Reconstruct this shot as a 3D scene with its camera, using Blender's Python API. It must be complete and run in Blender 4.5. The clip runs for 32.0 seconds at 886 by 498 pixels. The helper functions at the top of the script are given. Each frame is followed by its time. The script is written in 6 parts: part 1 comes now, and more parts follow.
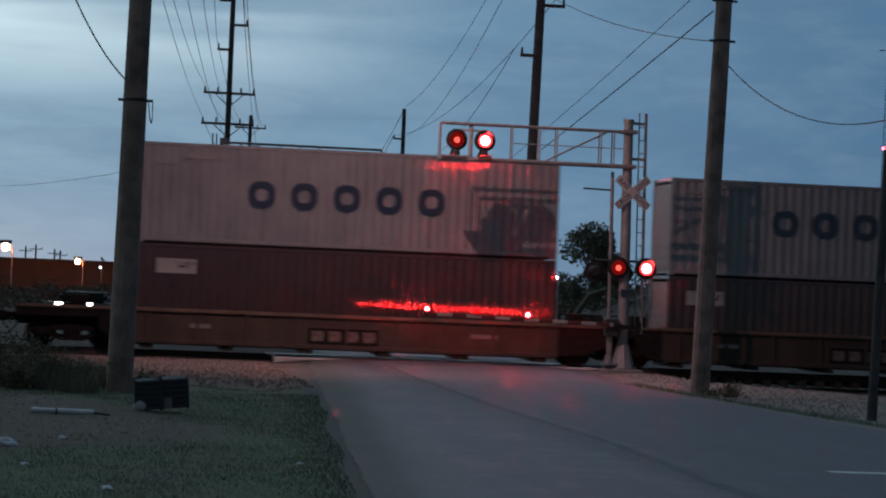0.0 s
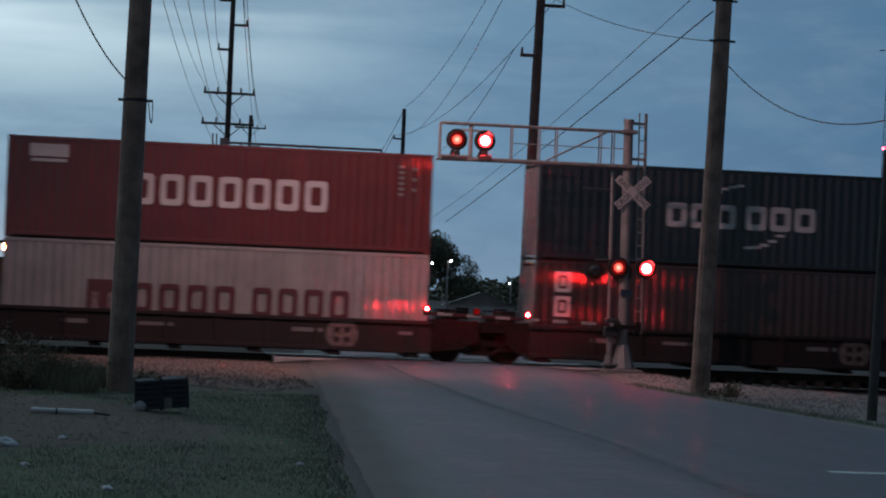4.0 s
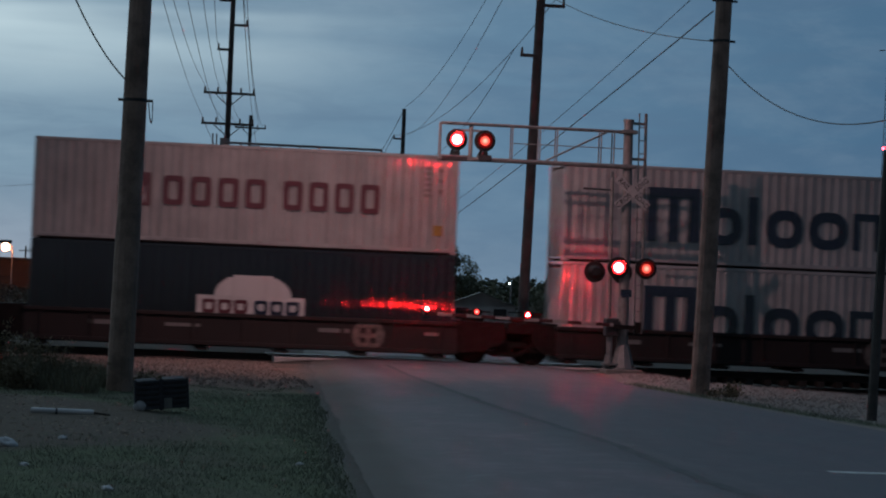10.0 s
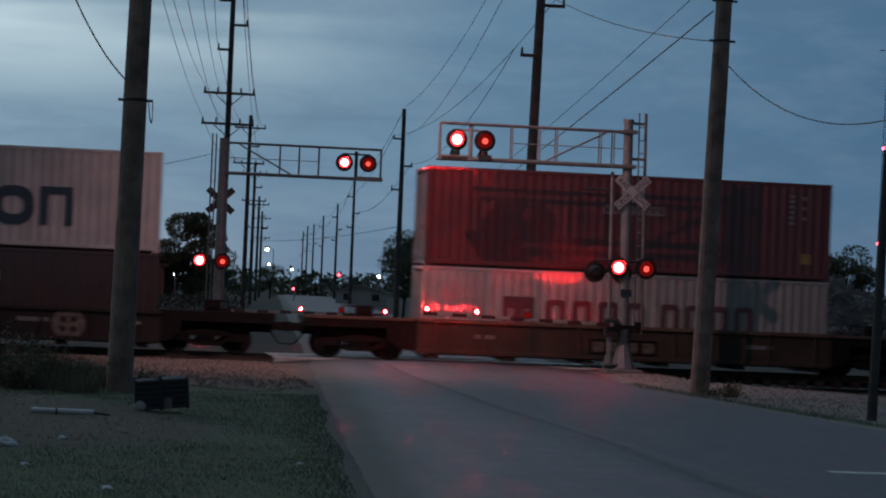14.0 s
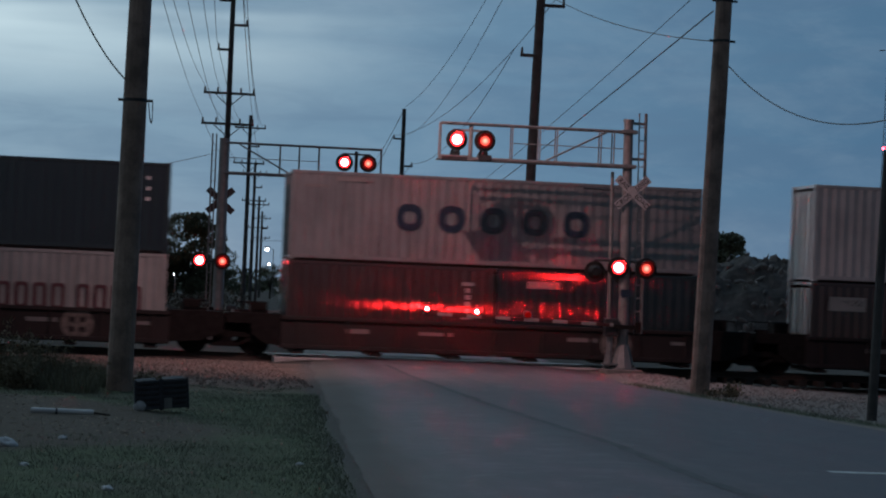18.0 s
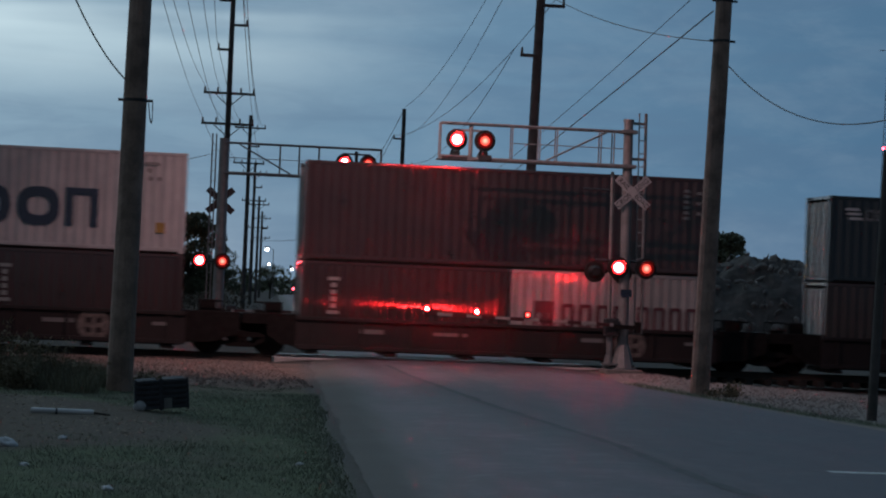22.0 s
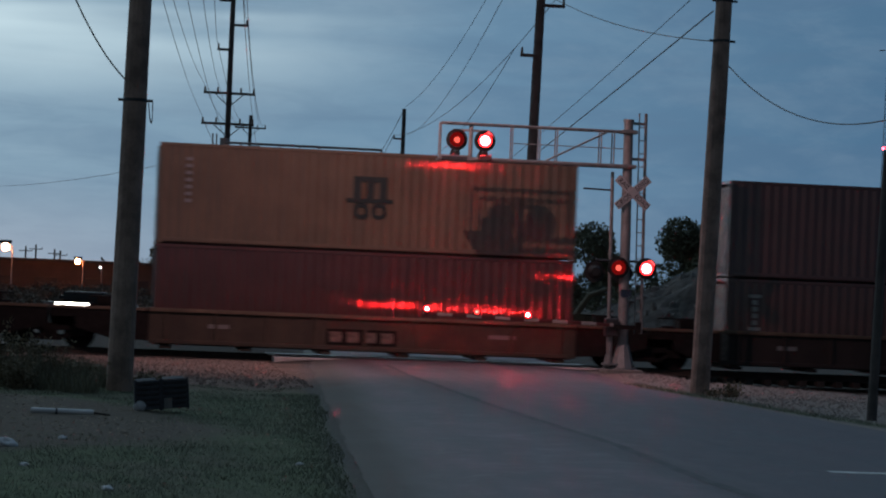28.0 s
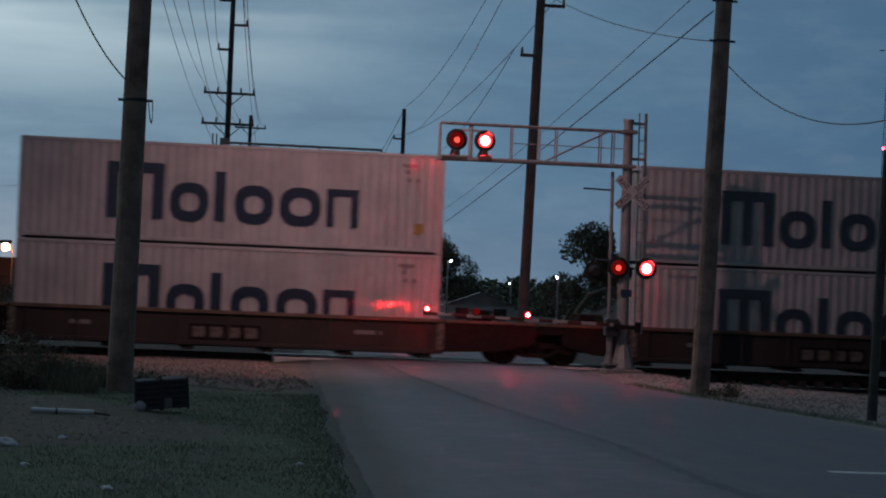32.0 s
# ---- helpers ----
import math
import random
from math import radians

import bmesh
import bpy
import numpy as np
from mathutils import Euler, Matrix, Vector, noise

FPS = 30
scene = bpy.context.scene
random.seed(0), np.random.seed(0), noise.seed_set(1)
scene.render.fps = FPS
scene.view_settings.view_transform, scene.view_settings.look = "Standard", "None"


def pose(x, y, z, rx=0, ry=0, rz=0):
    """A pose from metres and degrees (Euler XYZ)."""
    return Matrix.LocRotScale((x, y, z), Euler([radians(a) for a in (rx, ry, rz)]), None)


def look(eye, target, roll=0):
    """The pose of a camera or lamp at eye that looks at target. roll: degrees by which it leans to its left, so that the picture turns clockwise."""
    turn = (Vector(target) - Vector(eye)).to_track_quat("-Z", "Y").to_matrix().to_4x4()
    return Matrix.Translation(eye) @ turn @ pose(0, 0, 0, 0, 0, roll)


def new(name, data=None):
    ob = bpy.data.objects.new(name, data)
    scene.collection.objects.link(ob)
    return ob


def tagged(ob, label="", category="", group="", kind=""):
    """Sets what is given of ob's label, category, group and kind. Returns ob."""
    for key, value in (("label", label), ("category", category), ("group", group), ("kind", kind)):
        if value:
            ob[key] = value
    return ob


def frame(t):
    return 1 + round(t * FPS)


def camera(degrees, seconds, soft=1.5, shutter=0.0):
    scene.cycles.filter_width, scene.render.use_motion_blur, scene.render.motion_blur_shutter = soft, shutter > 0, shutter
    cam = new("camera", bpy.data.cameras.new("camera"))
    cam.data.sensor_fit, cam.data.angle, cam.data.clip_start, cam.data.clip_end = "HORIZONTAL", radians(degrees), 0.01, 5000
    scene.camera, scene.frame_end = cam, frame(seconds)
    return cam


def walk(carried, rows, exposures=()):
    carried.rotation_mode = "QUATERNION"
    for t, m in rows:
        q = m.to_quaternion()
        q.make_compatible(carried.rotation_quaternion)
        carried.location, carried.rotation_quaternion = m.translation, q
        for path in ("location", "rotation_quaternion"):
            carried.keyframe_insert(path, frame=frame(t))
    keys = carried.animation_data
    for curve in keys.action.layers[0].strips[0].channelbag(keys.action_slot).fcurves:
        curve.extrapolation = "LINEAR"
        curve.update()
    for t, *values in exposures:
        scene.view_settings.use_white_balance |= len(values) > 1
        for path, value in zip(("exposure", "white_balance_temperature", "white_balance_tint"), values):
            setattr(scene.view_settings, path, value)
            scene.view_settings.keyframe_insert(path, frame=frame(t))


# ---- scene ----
cam = camera(21.02, 32.0, soft=2.05, shutter=0.5)
EYE = Vector((0.0, -70.0, 2.15))
YAW, PITCH, ROLL = 8.136, 0.938, 2.385
AIM = EYE + Vector((math.sin(radians(YAW)) * math.cos(radians(PITCH)), math.cos(radians(YAW)) * math.cos(radians(PITCH)), math.sin(radians(PITCH))))
STAND = look(EYE, AIM, ROLL)
walk(cam, [(0.0, STAND), (32.0, STAND)], [(0.0, 0.12), (1.0, 0.06), (2.0, 0.03), (3.0, 0.15), (6.0, 0.06), (7.0, 0.13), (8.0, 0.06), (9.0, -0.18), (10.0, -0.17), (11.0, -0.09), (12.0, -0.13), (13.0, -0.14), (14.0, -0.15), (17.0, -0.09), (18.0, -0.03), (20.0, -0.05), (23.0, 0.0), (24.0, -0.2), (25.0, -0.25), (28.0, 0.0), (29.0, -0.12), (30.0, -0.22), (31.0, -0.3), (32.0, -0.28)])


# ---- world: cloudy dusk sky ----
def srgb(r, g, b, a=1.0):
    """Linear colour from 0..255 display values."""
    f = lambda c: (c / 255) / 12.92 if c / 255 <= 0.04045 else ((c / 255 + 0.055) / 1.055) ** 2.4
    return (f(r), f(g), f(b), a)


def node(tree, kind, **values):
    n = tree.nodes.new(kind)
    for key, value in values.items():
        n.inputs[key].default_value = value
    return n


def ramp(tree, source, *stops):
    n = tree.nodes.new("ShaderNodeValToRGB")
    while len(n.color_ramp.elements) < len(stops):
        n.color_ramp.elements.new(0.5)
    for e, (at, colour) in zip(n.color_ramp.elements, stops):
        e.position, e.color = at, colour
    tree.links.new(source, n.inputs[0])
    return n.outputs[0]


def mixed(tree, fac, a, b, blend="MIX"):
    n = tree.nodes.new("ShaderNodeMix")
    n.data_type, n.blend_type = "RGBA", blend
    for value, socket in ((fac, n.inputs[0]), (a, n.inputs[6]), (b, n.inputs[7])):
        if isinstance(value, (int, float, tuple)):
            socket.default_value = value
        else:
            tree.links.new(value, socket)
    return n.outputs[2]


def maths(tree, op, a, b=None, c=None):
    n = tree.nodes.new("ShaderNodeMath")
    n.operation, n.use_clamp = op, False
    for value, socket in zip((a, b, c), n.inputs):
        if value is None:
            continue
        if isinstance(value, (int, float)):
            socket.default_value = value
        else:
            tree.links.new(value, socket)
    return n.outputs[0]


def fit01(tree, value, lo, hi):
    n = tree.nodes.new("ShaderNodeMapRange")
    n.interpolation_type = "SMOOTHSTEP"
    n.inputs[1].default_value, n.inputs[2].default_value = lo, hi
    tree.links.new(value, n.inputs[0])
    return n.outputs[0]


world = bpy.data.worlds.new("dusk_sky")
scene.world = world
world.use_nodes = True
wt = world.node_tree
wt.nodes.clear()
coord = wt.nodes.new("ShaderNodeTexCoord")
split = wt.nodes.new("ShaderNodeSeparateXYZ")
wt.links.new(coord.outputs["Generated"], split.inputs[0])
side = fit01(wt, split.outputs[0], -0.12, 0.36)
base = ramp(wt, side, (0.0, srgb(124, 152, 172)), (0.35, srgb(104, 134, 158)), (0.62, srgb(92, 125, 152)), (1.0, srgb(68, 102, 132)))
up = fit01(wt, split.outputs[2], 0.0, 0.06)
base = mixed(wt, up, mixed(wt, 0.35, base, srgb(112, 128, 150)), base)
mapping = wt.nodes.new("ShaderNodeMapping")
mapping.inputs["Scale"].default_value = (5.0, 5.0, 36.0)
mapping.inputs["Rotation"].default_value = (0.0, radians(6), 0.0)
wt.links.new(coord.outputs["Generated"], mapping.inputs[0])
puff = node(wt, "ShaderNodeTexNoise", Scale=2.2, Detail=6.0, Roughness=0.55, Distortion=0.6)
wt.links.new(mapping.outputs[0], puff.inputs["Vector"])
wisp = node(wt, "ShaderNodeTexNoise", Scale=0.8, Detail=3.0, Roughness=0.5)
wt.links.new(mapping.outputs[0], wisp.inputs["Vector"])
grey = fit01(wt, puff.outputs[0], 0.38, 0.66)
base = mixed(wt, maths(wt, "MULTIPLY", grey, 0.29), base, srgb(78, 104, 132))
fleck = wt.nodes.new("ShaderNodeMapping")
fleck.inputs["Scale"].default_value = (14.0, 14.0, 40.0)
fleck.inputs["Rotation"].default_value = (0.0, radians(-8), 0.0)
wt.links.new(coord.outputs["Generated"], fleck.inputs[0])
mottle = node(wt, "ShaderNodeTexNoise", Scale=1.6, Detail=7.0, Roughness=0.62, Distortion=0.3)
wt.links.new(fleck.outputs[0], mottle.inputs["Vector"])
base = mixed(wt, maths(wt, "MULTIPLY", fit01(wt, mottle.outputs[0], 0.42, 0.72), 0.10), base, srgb(150, 172, 188))
base = mixed(wt, maths(wt, "MULTIPLY", fit01(wt, mottle.outputs[0], 0.55, 0.28), 0.09), base, srgb(70, 98, 126))
glow = maths(wt, "MULTIPLY", fit01(wt, split.outputs[0], 0.17, -0.05), fit01(wt, split.outputs[2], 0.062, 0.112))
glow = maths(wt, "MULTIPLY", maths(wt, "MULTIPLY", glow, fit01(wt, split.outputs[1], 0.2, 0.7)), fit01(wt, wisp.outputs[0], 0.3, 0.62))
base = mixed(wt, maths(wt, "MULTIPLY", glow, 0.95), base, srgb(190, 214, 224))
low = maths(wt, "MULTIPLY", fit01(wt, split.outputs[0], 0.10, -0.04), fit01(wt, split.outputs[2], 0.045, 0.004))
base = mixed(wt, maths(wt, "MULTIPLY", low, 0.5), base, srgb(150, 162, 178))
# dusk: the vault is lighter overhead and darkens away from the afterglow
over = maths(wt, "MULTIPLY_ADD", fit01(wt, split.outputs[2], 0.14, 0.75), 0.50, 1.0)
away = maths(wt, "MULTIPLY_ADD", fit01(wt, split.outputs[1], 0.85, -0.35), -0.79, 1.0)
shade = wt.nodes.new("ShaderNodeVectorMath")
shade.operation = "SCALE"
base = mixed(wt, 1.0, base, (1.04, 1.0, 0.97, 1.0), "MULTIPLY")
wt.links.new(base, shade.inputs[0])
wt.links.new(maths(wt, "MULTIPLY", over, away), shade.inputs["Scale"])
base = shade.outputs[0]
background = node(wt, "ShaderNodeBackground", Strength=1.24)
wt.links.new(base, background.inputs[0])
wt.links.new(background.outputs[0], wt.nodes.new("ShaderNodeOutputWorld").inputs[0])

# one broad, very weak sun, added as fill from behind the viewpoint
dusk = new("sun", bpy.data.lights.new("sun", "SUN"))
dusk.data.energy, dusk.data.angle, dusk.data.color = 0.012, radians(10.0), (1.0, 0.80, 0.74)
dusk.matrix_basis = look((-1.0, -100.0, 14.05), (0.0, 0.0, 0.0))

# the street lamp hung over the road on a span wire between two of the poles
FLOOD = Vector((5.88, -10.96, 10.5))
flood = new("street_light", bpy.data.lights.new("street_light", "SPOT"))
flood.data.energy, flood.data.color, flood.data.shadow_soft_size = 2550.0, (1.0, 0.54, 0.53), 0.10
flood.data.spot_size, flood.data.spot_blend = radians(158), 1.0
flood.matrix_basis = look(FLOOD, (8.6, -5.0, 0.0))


# ---- materials ----
def material(name, colour, rough=0.7, metal=0.0, vary=0.25, scale=3.0, bump=0.15, fine=40.0, streak=0.0, stain=None, rand=0.0, spec=0.5):
    """A surface with coarse patches, fine grain, a little relief, and runs of dirt down it."""
    m = bpy.data.materials.new(name)
    m.use_nodes = True
    t = m.node_tree
    bsdf = t.nodes["Principled BSDF"]
    bsdf.inputs["Roughness"].default_value, bsdf.inputs["Metallic"].default_value = rough, metal
    bsdf.inputs["Specular IOR Level"].default_value = spec
    tc = t.nodes.new("ShaderNodeTexCoord")
    big = node(t, "ShaderNodeTexNoise", Scale=scale, Detail=5.0, Roughness=0.6)
    small = node(t, "ShaderNodeTexNoise", Scale=fine, Detail=4.0, Roughness=0.65)
    for n in (big, small):
        t.links.new(tc.outputs["Object"], n.inputs["Vector"])
    c = tuple(colour) + (1.0,) if len(colour) == 3 else tuple(colour)
    dark = tuple(v * (1 - vary) for v in c[:3]) + (1.0,)
    lite = tuple(min(1, v * (1 + vary)) for v in c[:3]) + (1.0,)
    out = mixed(t, fit01(t, big.outputs[0], 0.3, 0.7), dark, lite)
    grain = fit01(t, small.outputs[0], 0.3, 0.75)
    out = mixed(t, maths(t, "MULTIPLY", grain, 0.5 * vary + 0.1), out, tuple(v * 0.55 for v in c[:3]) + (1.0,))
    if stain:
        run = t.nodes.new("ShaderNodeMapping")
        run.inputs["Scale"].default_value = (2.6, 2.6, 0.22)
        t.links.new(tc.outputs["Object"], run.inputs[0])
        rn = node(t, "ShaderNodeTexNoise", Scale=1.6, Detail=6.0, Roughness=0.7)
        t.links.new(run.outputs[0], rn.inputs["Vector"])
        out = mixed(t, maths(t, "MULTIPLY", fit01(t, rn.outputs[0], 0.5, 0.78), streak), out, tuple(stain) + (1.0,))
    if rand:
        info = t.nodes.new("ShaderNodeObjectInfo")
        hsv = node(t, "ShaderNodeHueSaturation")
        t.links.new(maths(t, "MULTIPLY_ADD", info.outputs["Random"], rand, 1 - rand / 2), hsv.inputs["Value"])
        t.links.new(out, hsv.inputs["Color"])
        out = hsv.outputs[0]
    t.links.new(out, bsdf.inputs["Base Color"])
    rr = t.nodes.new("ShaderNodeMapRange")
    rr.inputs[3].default_value, rr.inputs[4].default_value = max(0.05, rough - 0.12), min(1, rough + 0.12)
    t.links.new(big.outputs[0], rr.inputs[0])
    t.links.new(rr.outputs[0], bsdf.inputs["Roughness"])
    if bump:
        b = node(t, "ShaderNodeBump", Strength=bump, Distance=0.02)
        t.links.new(small.outputs[0], b.inputs["Height"])
        t.links.new(b.outputs[0], bsdf.inputs["Normal"])
    return m


def glowing(name, colour, strength, base=None):
    m = bpy.data.materials.new(name)
    m.use_nodes = True
    bsdf = m.node_tree.nodes["Principled BSDF"]
    bsdf.inputs["Base Color"].default_value = (*(base or colour), 1)
    bsdf.inputs["Emission Color"].default_value = (*colour, 1)
    bsdf.inputs["Emission Strength"].default_value = strength
    return m


RUST = (0.07, 0.03, 0.018)
GRIME = (0.06, 0.05, 0.045)


def paint(name, colour, dirt=0.4, rough=0.42, door=False):
    """Weathered enamel on rolled sheet: vertical waviness spreads its gloss sideways."""
    m = material(name, colour, rough, 0.0, 0.14, 0.8, 0.0, 25.0, dirt, GRIME, 0.0, 0.2)
    t = m.node_tree
    bsdf = t.nodes["Principled BSDF"]
    bsdf.inputs["Coat Weight"].default_value, bsdf.inputs["Coat Roughness"].default_value = 1.0, 0.08
    if door:
        bsdf.inputs["Coat Roughness"].default_value = 0.2
    bsdf.inputs["Coat IOR"].default_value = 1.95
    tc = t.nodes.new("ShaderNodeTexCoord")
    run = t.nodes.new("ShaderNodeMapping")
    run.inputs["Scale"].default_value = (0.25, 0.25, 60.0) if door else (60.0, 60.0, 0.25)
    t.links.new(tc.outputs["Object"], run.inputs[0])
    n = node(t, "ShaderNodeTexNoise", Scale=1.0, Detail=1.0, Roughness=0.4)
    t.links.new(run.outputs[0], n.inputs["Vector"])
    b = node(t, "ShaderNodeBump", Strength=1.0, Distance=0.007)
    t.links.new(n.outputs[0], b.inputs["Height"])
    t.links.new(b.outputs[0], bsdf.inputs["Normal"])
    t.links.new(b.outputs[0], bsdf.inputs["Coat Normal"])
    return m


M = {
    "white_box": paint("white_container_paint", (0.45, 0.43, 0.435), 0.35),
    "grey_box": paint("grey_container_paint", (0.20, 0.20, 0.21), 0.7),
    "dull_box": paint("dull_white_container_paint", (0.35, 0.337, 0.335), 0.5),
    "navy_box": paint("navy_container_paint", (0.006, 0.0055, 0.012), 0.05),
    "black_box": paint("black_container_paint", (0.008, 0.0075, 0.013), 0.06),
    "maroon_box": paint("maroon_container_paint", (0.048, 0.016, 0.017), 0.4),
    "dark_red_box": paint("dark_red_container_paint", (0.12, 0.014, 0.018), 0.35),
    "bright_red_box": paint("bright_red_container_paint", (0.14, 0.020, 0.020), 0.35),
    "brown_box": paint("brown_container_paint", (0.078, 0.023, 0.023), 0.45),
    "tan_box": paint("tan_container_paint", (0.145, 0.092, 0.058), 0.5),
    "brown_car": material("brown_railcar_paint", (0.019, 0.0125, 0.013), 0.75, 0.0, 0.35, 1.2, 0.1, 30.0, 0.25, RUST),
    "yellow_car": material("weathered_yellow_railcar_paint", (0.050, 0.035, 0.025), 0.7, 0.0, 0.35, 1.0, 0.1, 30.0, 0.6, RUST),
    "orange_car": material("rusty_orange_railcar_paint", (0.029, 0.020, 0.018), 0.75, 0.0, 0.35, 1.0, 0.1, 30.0, 0.22, RUST),
    "chord": material("sun_bleached_yellow_sill_paint", (0.125, 0.084, 0.058), 0.7, 0.0, 0.35, 1.0, 0.1, 30.0, 0.5, RUST),
    "iron": material("dark_cast_iron", (0.016, 0.013, 0.013), 0.85, 0.0, 0.3, 6.0, 0.2, 40.0, spec=0.15),
    "galv": material("galvanised_steel", (0.25, 0.245, 0.245), 0.5, 0.35, 0.18, 4.0, 0.05, 50.0, 0.2, GRIME),
    "dark_steel": material("dark_painted_steel", (0.05, 0.05, 0.055), 0.5, 0.4, 0.2, 5.0, 0.05, 50.0),
    "black_plastic": material("matt_black_signal_paint", (0.012, 0.012, 0.013), 0.55, 0.0, 0.2, 5.0, 0.03, 60.0),
    "sign_white": material("white_sign_sheeting", (0.40, 0.40, 0.41), 0.4, 0.0, 0.1, 4.0, 0.02, 60.0),
    "sign_black": material("black_sign_lettering", (0.02, 0.02, 0.02), 0.5, 0.0, 0.1, 4.0, 0.0, 60.0),
    "gate_white": material("white_gate_sheeting", (0.28, 0.27, 0.265), 0.4, 0.0, 0.12, 4.0, 0.02, 60.0),
    "gate_red": material("red_gate_sheeting", (0.06, 0.012, 0.014), 0.4, 0.0, 0.12, 4.0, 0.02, 60.0),
    "wood_pole": material("weathered_brown_pole_wood", (0.30, 0.205, 0.172), 0.85, 0.0, 0.4, 2.2, 0.35, 28.0, 0.7, (0.045, 0.038, 0.034)),
    "dark_pole": material("dark_creosoted_pole_wood", (0.085, 0.074, 0.072), 0.85, 0.0, 0.3, 2.2, 0.3, 28.0),
    "wire": material("black_cable_sheath", (0.015, 0.015, 0.017), 0.6, 0.0, 0.1, 2.0, 0.0, 20.0),
    "porcelain": material("brown_porcelain_insulator", (0.09, 0.05, 0.035), 0.3, 0.0, 0.1, 6.0, 0.0, 40.0),
    "rail": material("worn_rail_steel", (0.055, 0.042, 0.036), 0.7, 0.2, 0.3, 4.0, 0.05, 60.0),
    "tie": material("weathered_tie_wood", (0.032, 0.026, 0.023), 0.9, 0.0, 0.35, 4.0, 0.3, 30.0, rand=0.5),
    "panel": material("concrete_crossing_panel", (0.44, 0.43, 0.42), 0.75, 0.0, 0.2, 2.0, 0.15, 40.0, rand=0.15),
    "concrete": material("pale_concrete", (0.21, 0.185, 0.17), 0.85, 0.0, 0.2, 3.0, 0.2, 40.0),
    "mark": material("worn_white_road_paint", (0.45, 0.45, 0.45), 0.8, 0.0, 0.3, 6.0, 0.1, 60.0),
    "stone": material("ballast_stone", (0.19, 0.135, 0.115), 0.9, 0.0, 0.4, 8.0, 0.3, 40.0, rand=0.5),
    "pale_gravel": material("pale_limestone_gravel", (0.25, 0.20, 0.18), 0.9, 0.0, 0.4, 8.0, 0.3, 40.0),
    "litter_leaf": material("dead_brown_leaf", (0.30, 0.22, 0.185), 0.9, 0.0, 0.5, 3.0, 0.0, 9.0),
    "dry_scrub": material("dry_brown_scrub", (0.12, 0.092, 0.07), 0.9, 0.0, 0.4, 1.0, 0.0, 6.0),
    "bark": material("dark_tree_bark", (0.05, 0.04, 0.033), 0.9, 0.0, 0.3, 6.0, 0.3, 40.0),
    "leaf": material("dusky_green_leaf", (0.105, 0.115, 0.07), 0.7, 0.0, 0.45, 0.5, 0.0, 6.0),
    "weed": material("rank_weed_leaf", (0.20, 0.165, 0.115), 0.85, 0.0, 0.5, 2.0, 0.0, 12.0, spec=0.12),
    "grass": material("short_mown_grass", (0.235, 0.245, 0.192), 0.85, 0.0, 0.6, 1.0, 0.0, 9.0),
    "dry_grass": material("dull_olive_grass", (0.180, 0.195, 0.140), 0.85, 0.0, 0.5, 2.0, 0.0, 9.0),
    "rank_grass": material("dark_rank_grass", (0.175, 0.165, 0.12), 0.9, 0.0, 0.5, 1.5, 0.0, 9.0, spec=0.12),
    "crate": material("dark_moulded_plastic", (0.062, 0.065, 0.078), 0.75, 0.0, 0.25, 5.0, 0.1, 50.0, spec=0.2),
    "pvc": material("white_plastic_pipe", (0.62, 0.62, 0.64), 0.45, 0.0, 0.1, 5.0, 0.03, 60.0),
    "litter": material("crumpled_pale_litter", (0.5, 0.5, 0.52), 0.7, 0.0, 0.2, 8.0, 0.3, 50.0),
    "rubble": material("grey_brown_rubble", (0.074, 0.061, 0.057), 0.95, 0.0, 0.6, 0.9, 0.8, 5.0),
    "rock": material("pale_broken_rock", (0.19, 0.168, 0.158), 0.95, 0.0, 0.35, 3.0, 0.3, 20.0, rand=0.5),
    "roof": material("pale_metal_roof", (0.42, 0.41, 0.41), 0.5, 0.2, 0.15, 1.0, 0.05, 20.0),
    "siding": material("pale_house_siding", (0.5, 0.48, 0.47), 0.8, 0.0, 0.15, 1.0, 0.1, 20.0),
    "shed": material("dull_brown_wall", (0.095, 0.072, 0.064), 0.85, 0.0, 0.25, 0.4, 0.1, 8.0),
    "glass": material("dark_window_glass", (0.02, 0.025, 0.03), 0.1, 0.0, 0.05, 2.0, 0.0, 10.0),
    "car_paint": material("dull_grey_car_paint", (0.16, 0.155, 0.15), 0.35, 0.2, 0.08, 1.0, 0.0, 20.0),
    "digger": material("dusty_yellow_machine_paint", (0.07, 0.055, 0.03), 0.7, 0.0, 0.3, 2.0, 0.1, 20.0),
    "red_logo": paint("red_logo_paint", (0.125, 0.03, 0.042), 0.3),
    "white_logo": paint("white_logo_paint", (0.62, 0.60, 0.60), 0.3),
    "navy_logo": paint("navy_logo_paint", (0.009, 0.012, 0.042), 0.05, 0.6),
    "orange_logo": paint("orange_logo_paint", (0.42, 0.15, 0.035), 0.3),
    "yellow_logo": paint("yellow_logo_paint", (0.34, 0.20, 0.04), 0.3),
    "black_logo": paint("black_logo_paint", (0.02, 0.018, 0.016), 0.2),
    "faded_logo": paint("faded_grey_logo_paint", (0.22, 0.20, 0.20), 0.4),
    "badge_mark": material("chalky_badge_paint", (0.16, 0.135, 0.125), 0.8, 0.0, 0.5, 7.0, 0.1, 40.0),
    "faded_mark": material("flaking_cream_stencil_paint", (0.13, 0.105, 0.09), 0.8, 0.0, 0.6, 9.0, 0.1, 40.0),
    "chalk_logo": paint("chalky_white_stencil_paint", (0.30, 0.285, 0.28), 0.5),
    "blue_grey_logo": paint("blue_grey_patch_paint", (0.20, 0.20, 0.22), 0.4),
}


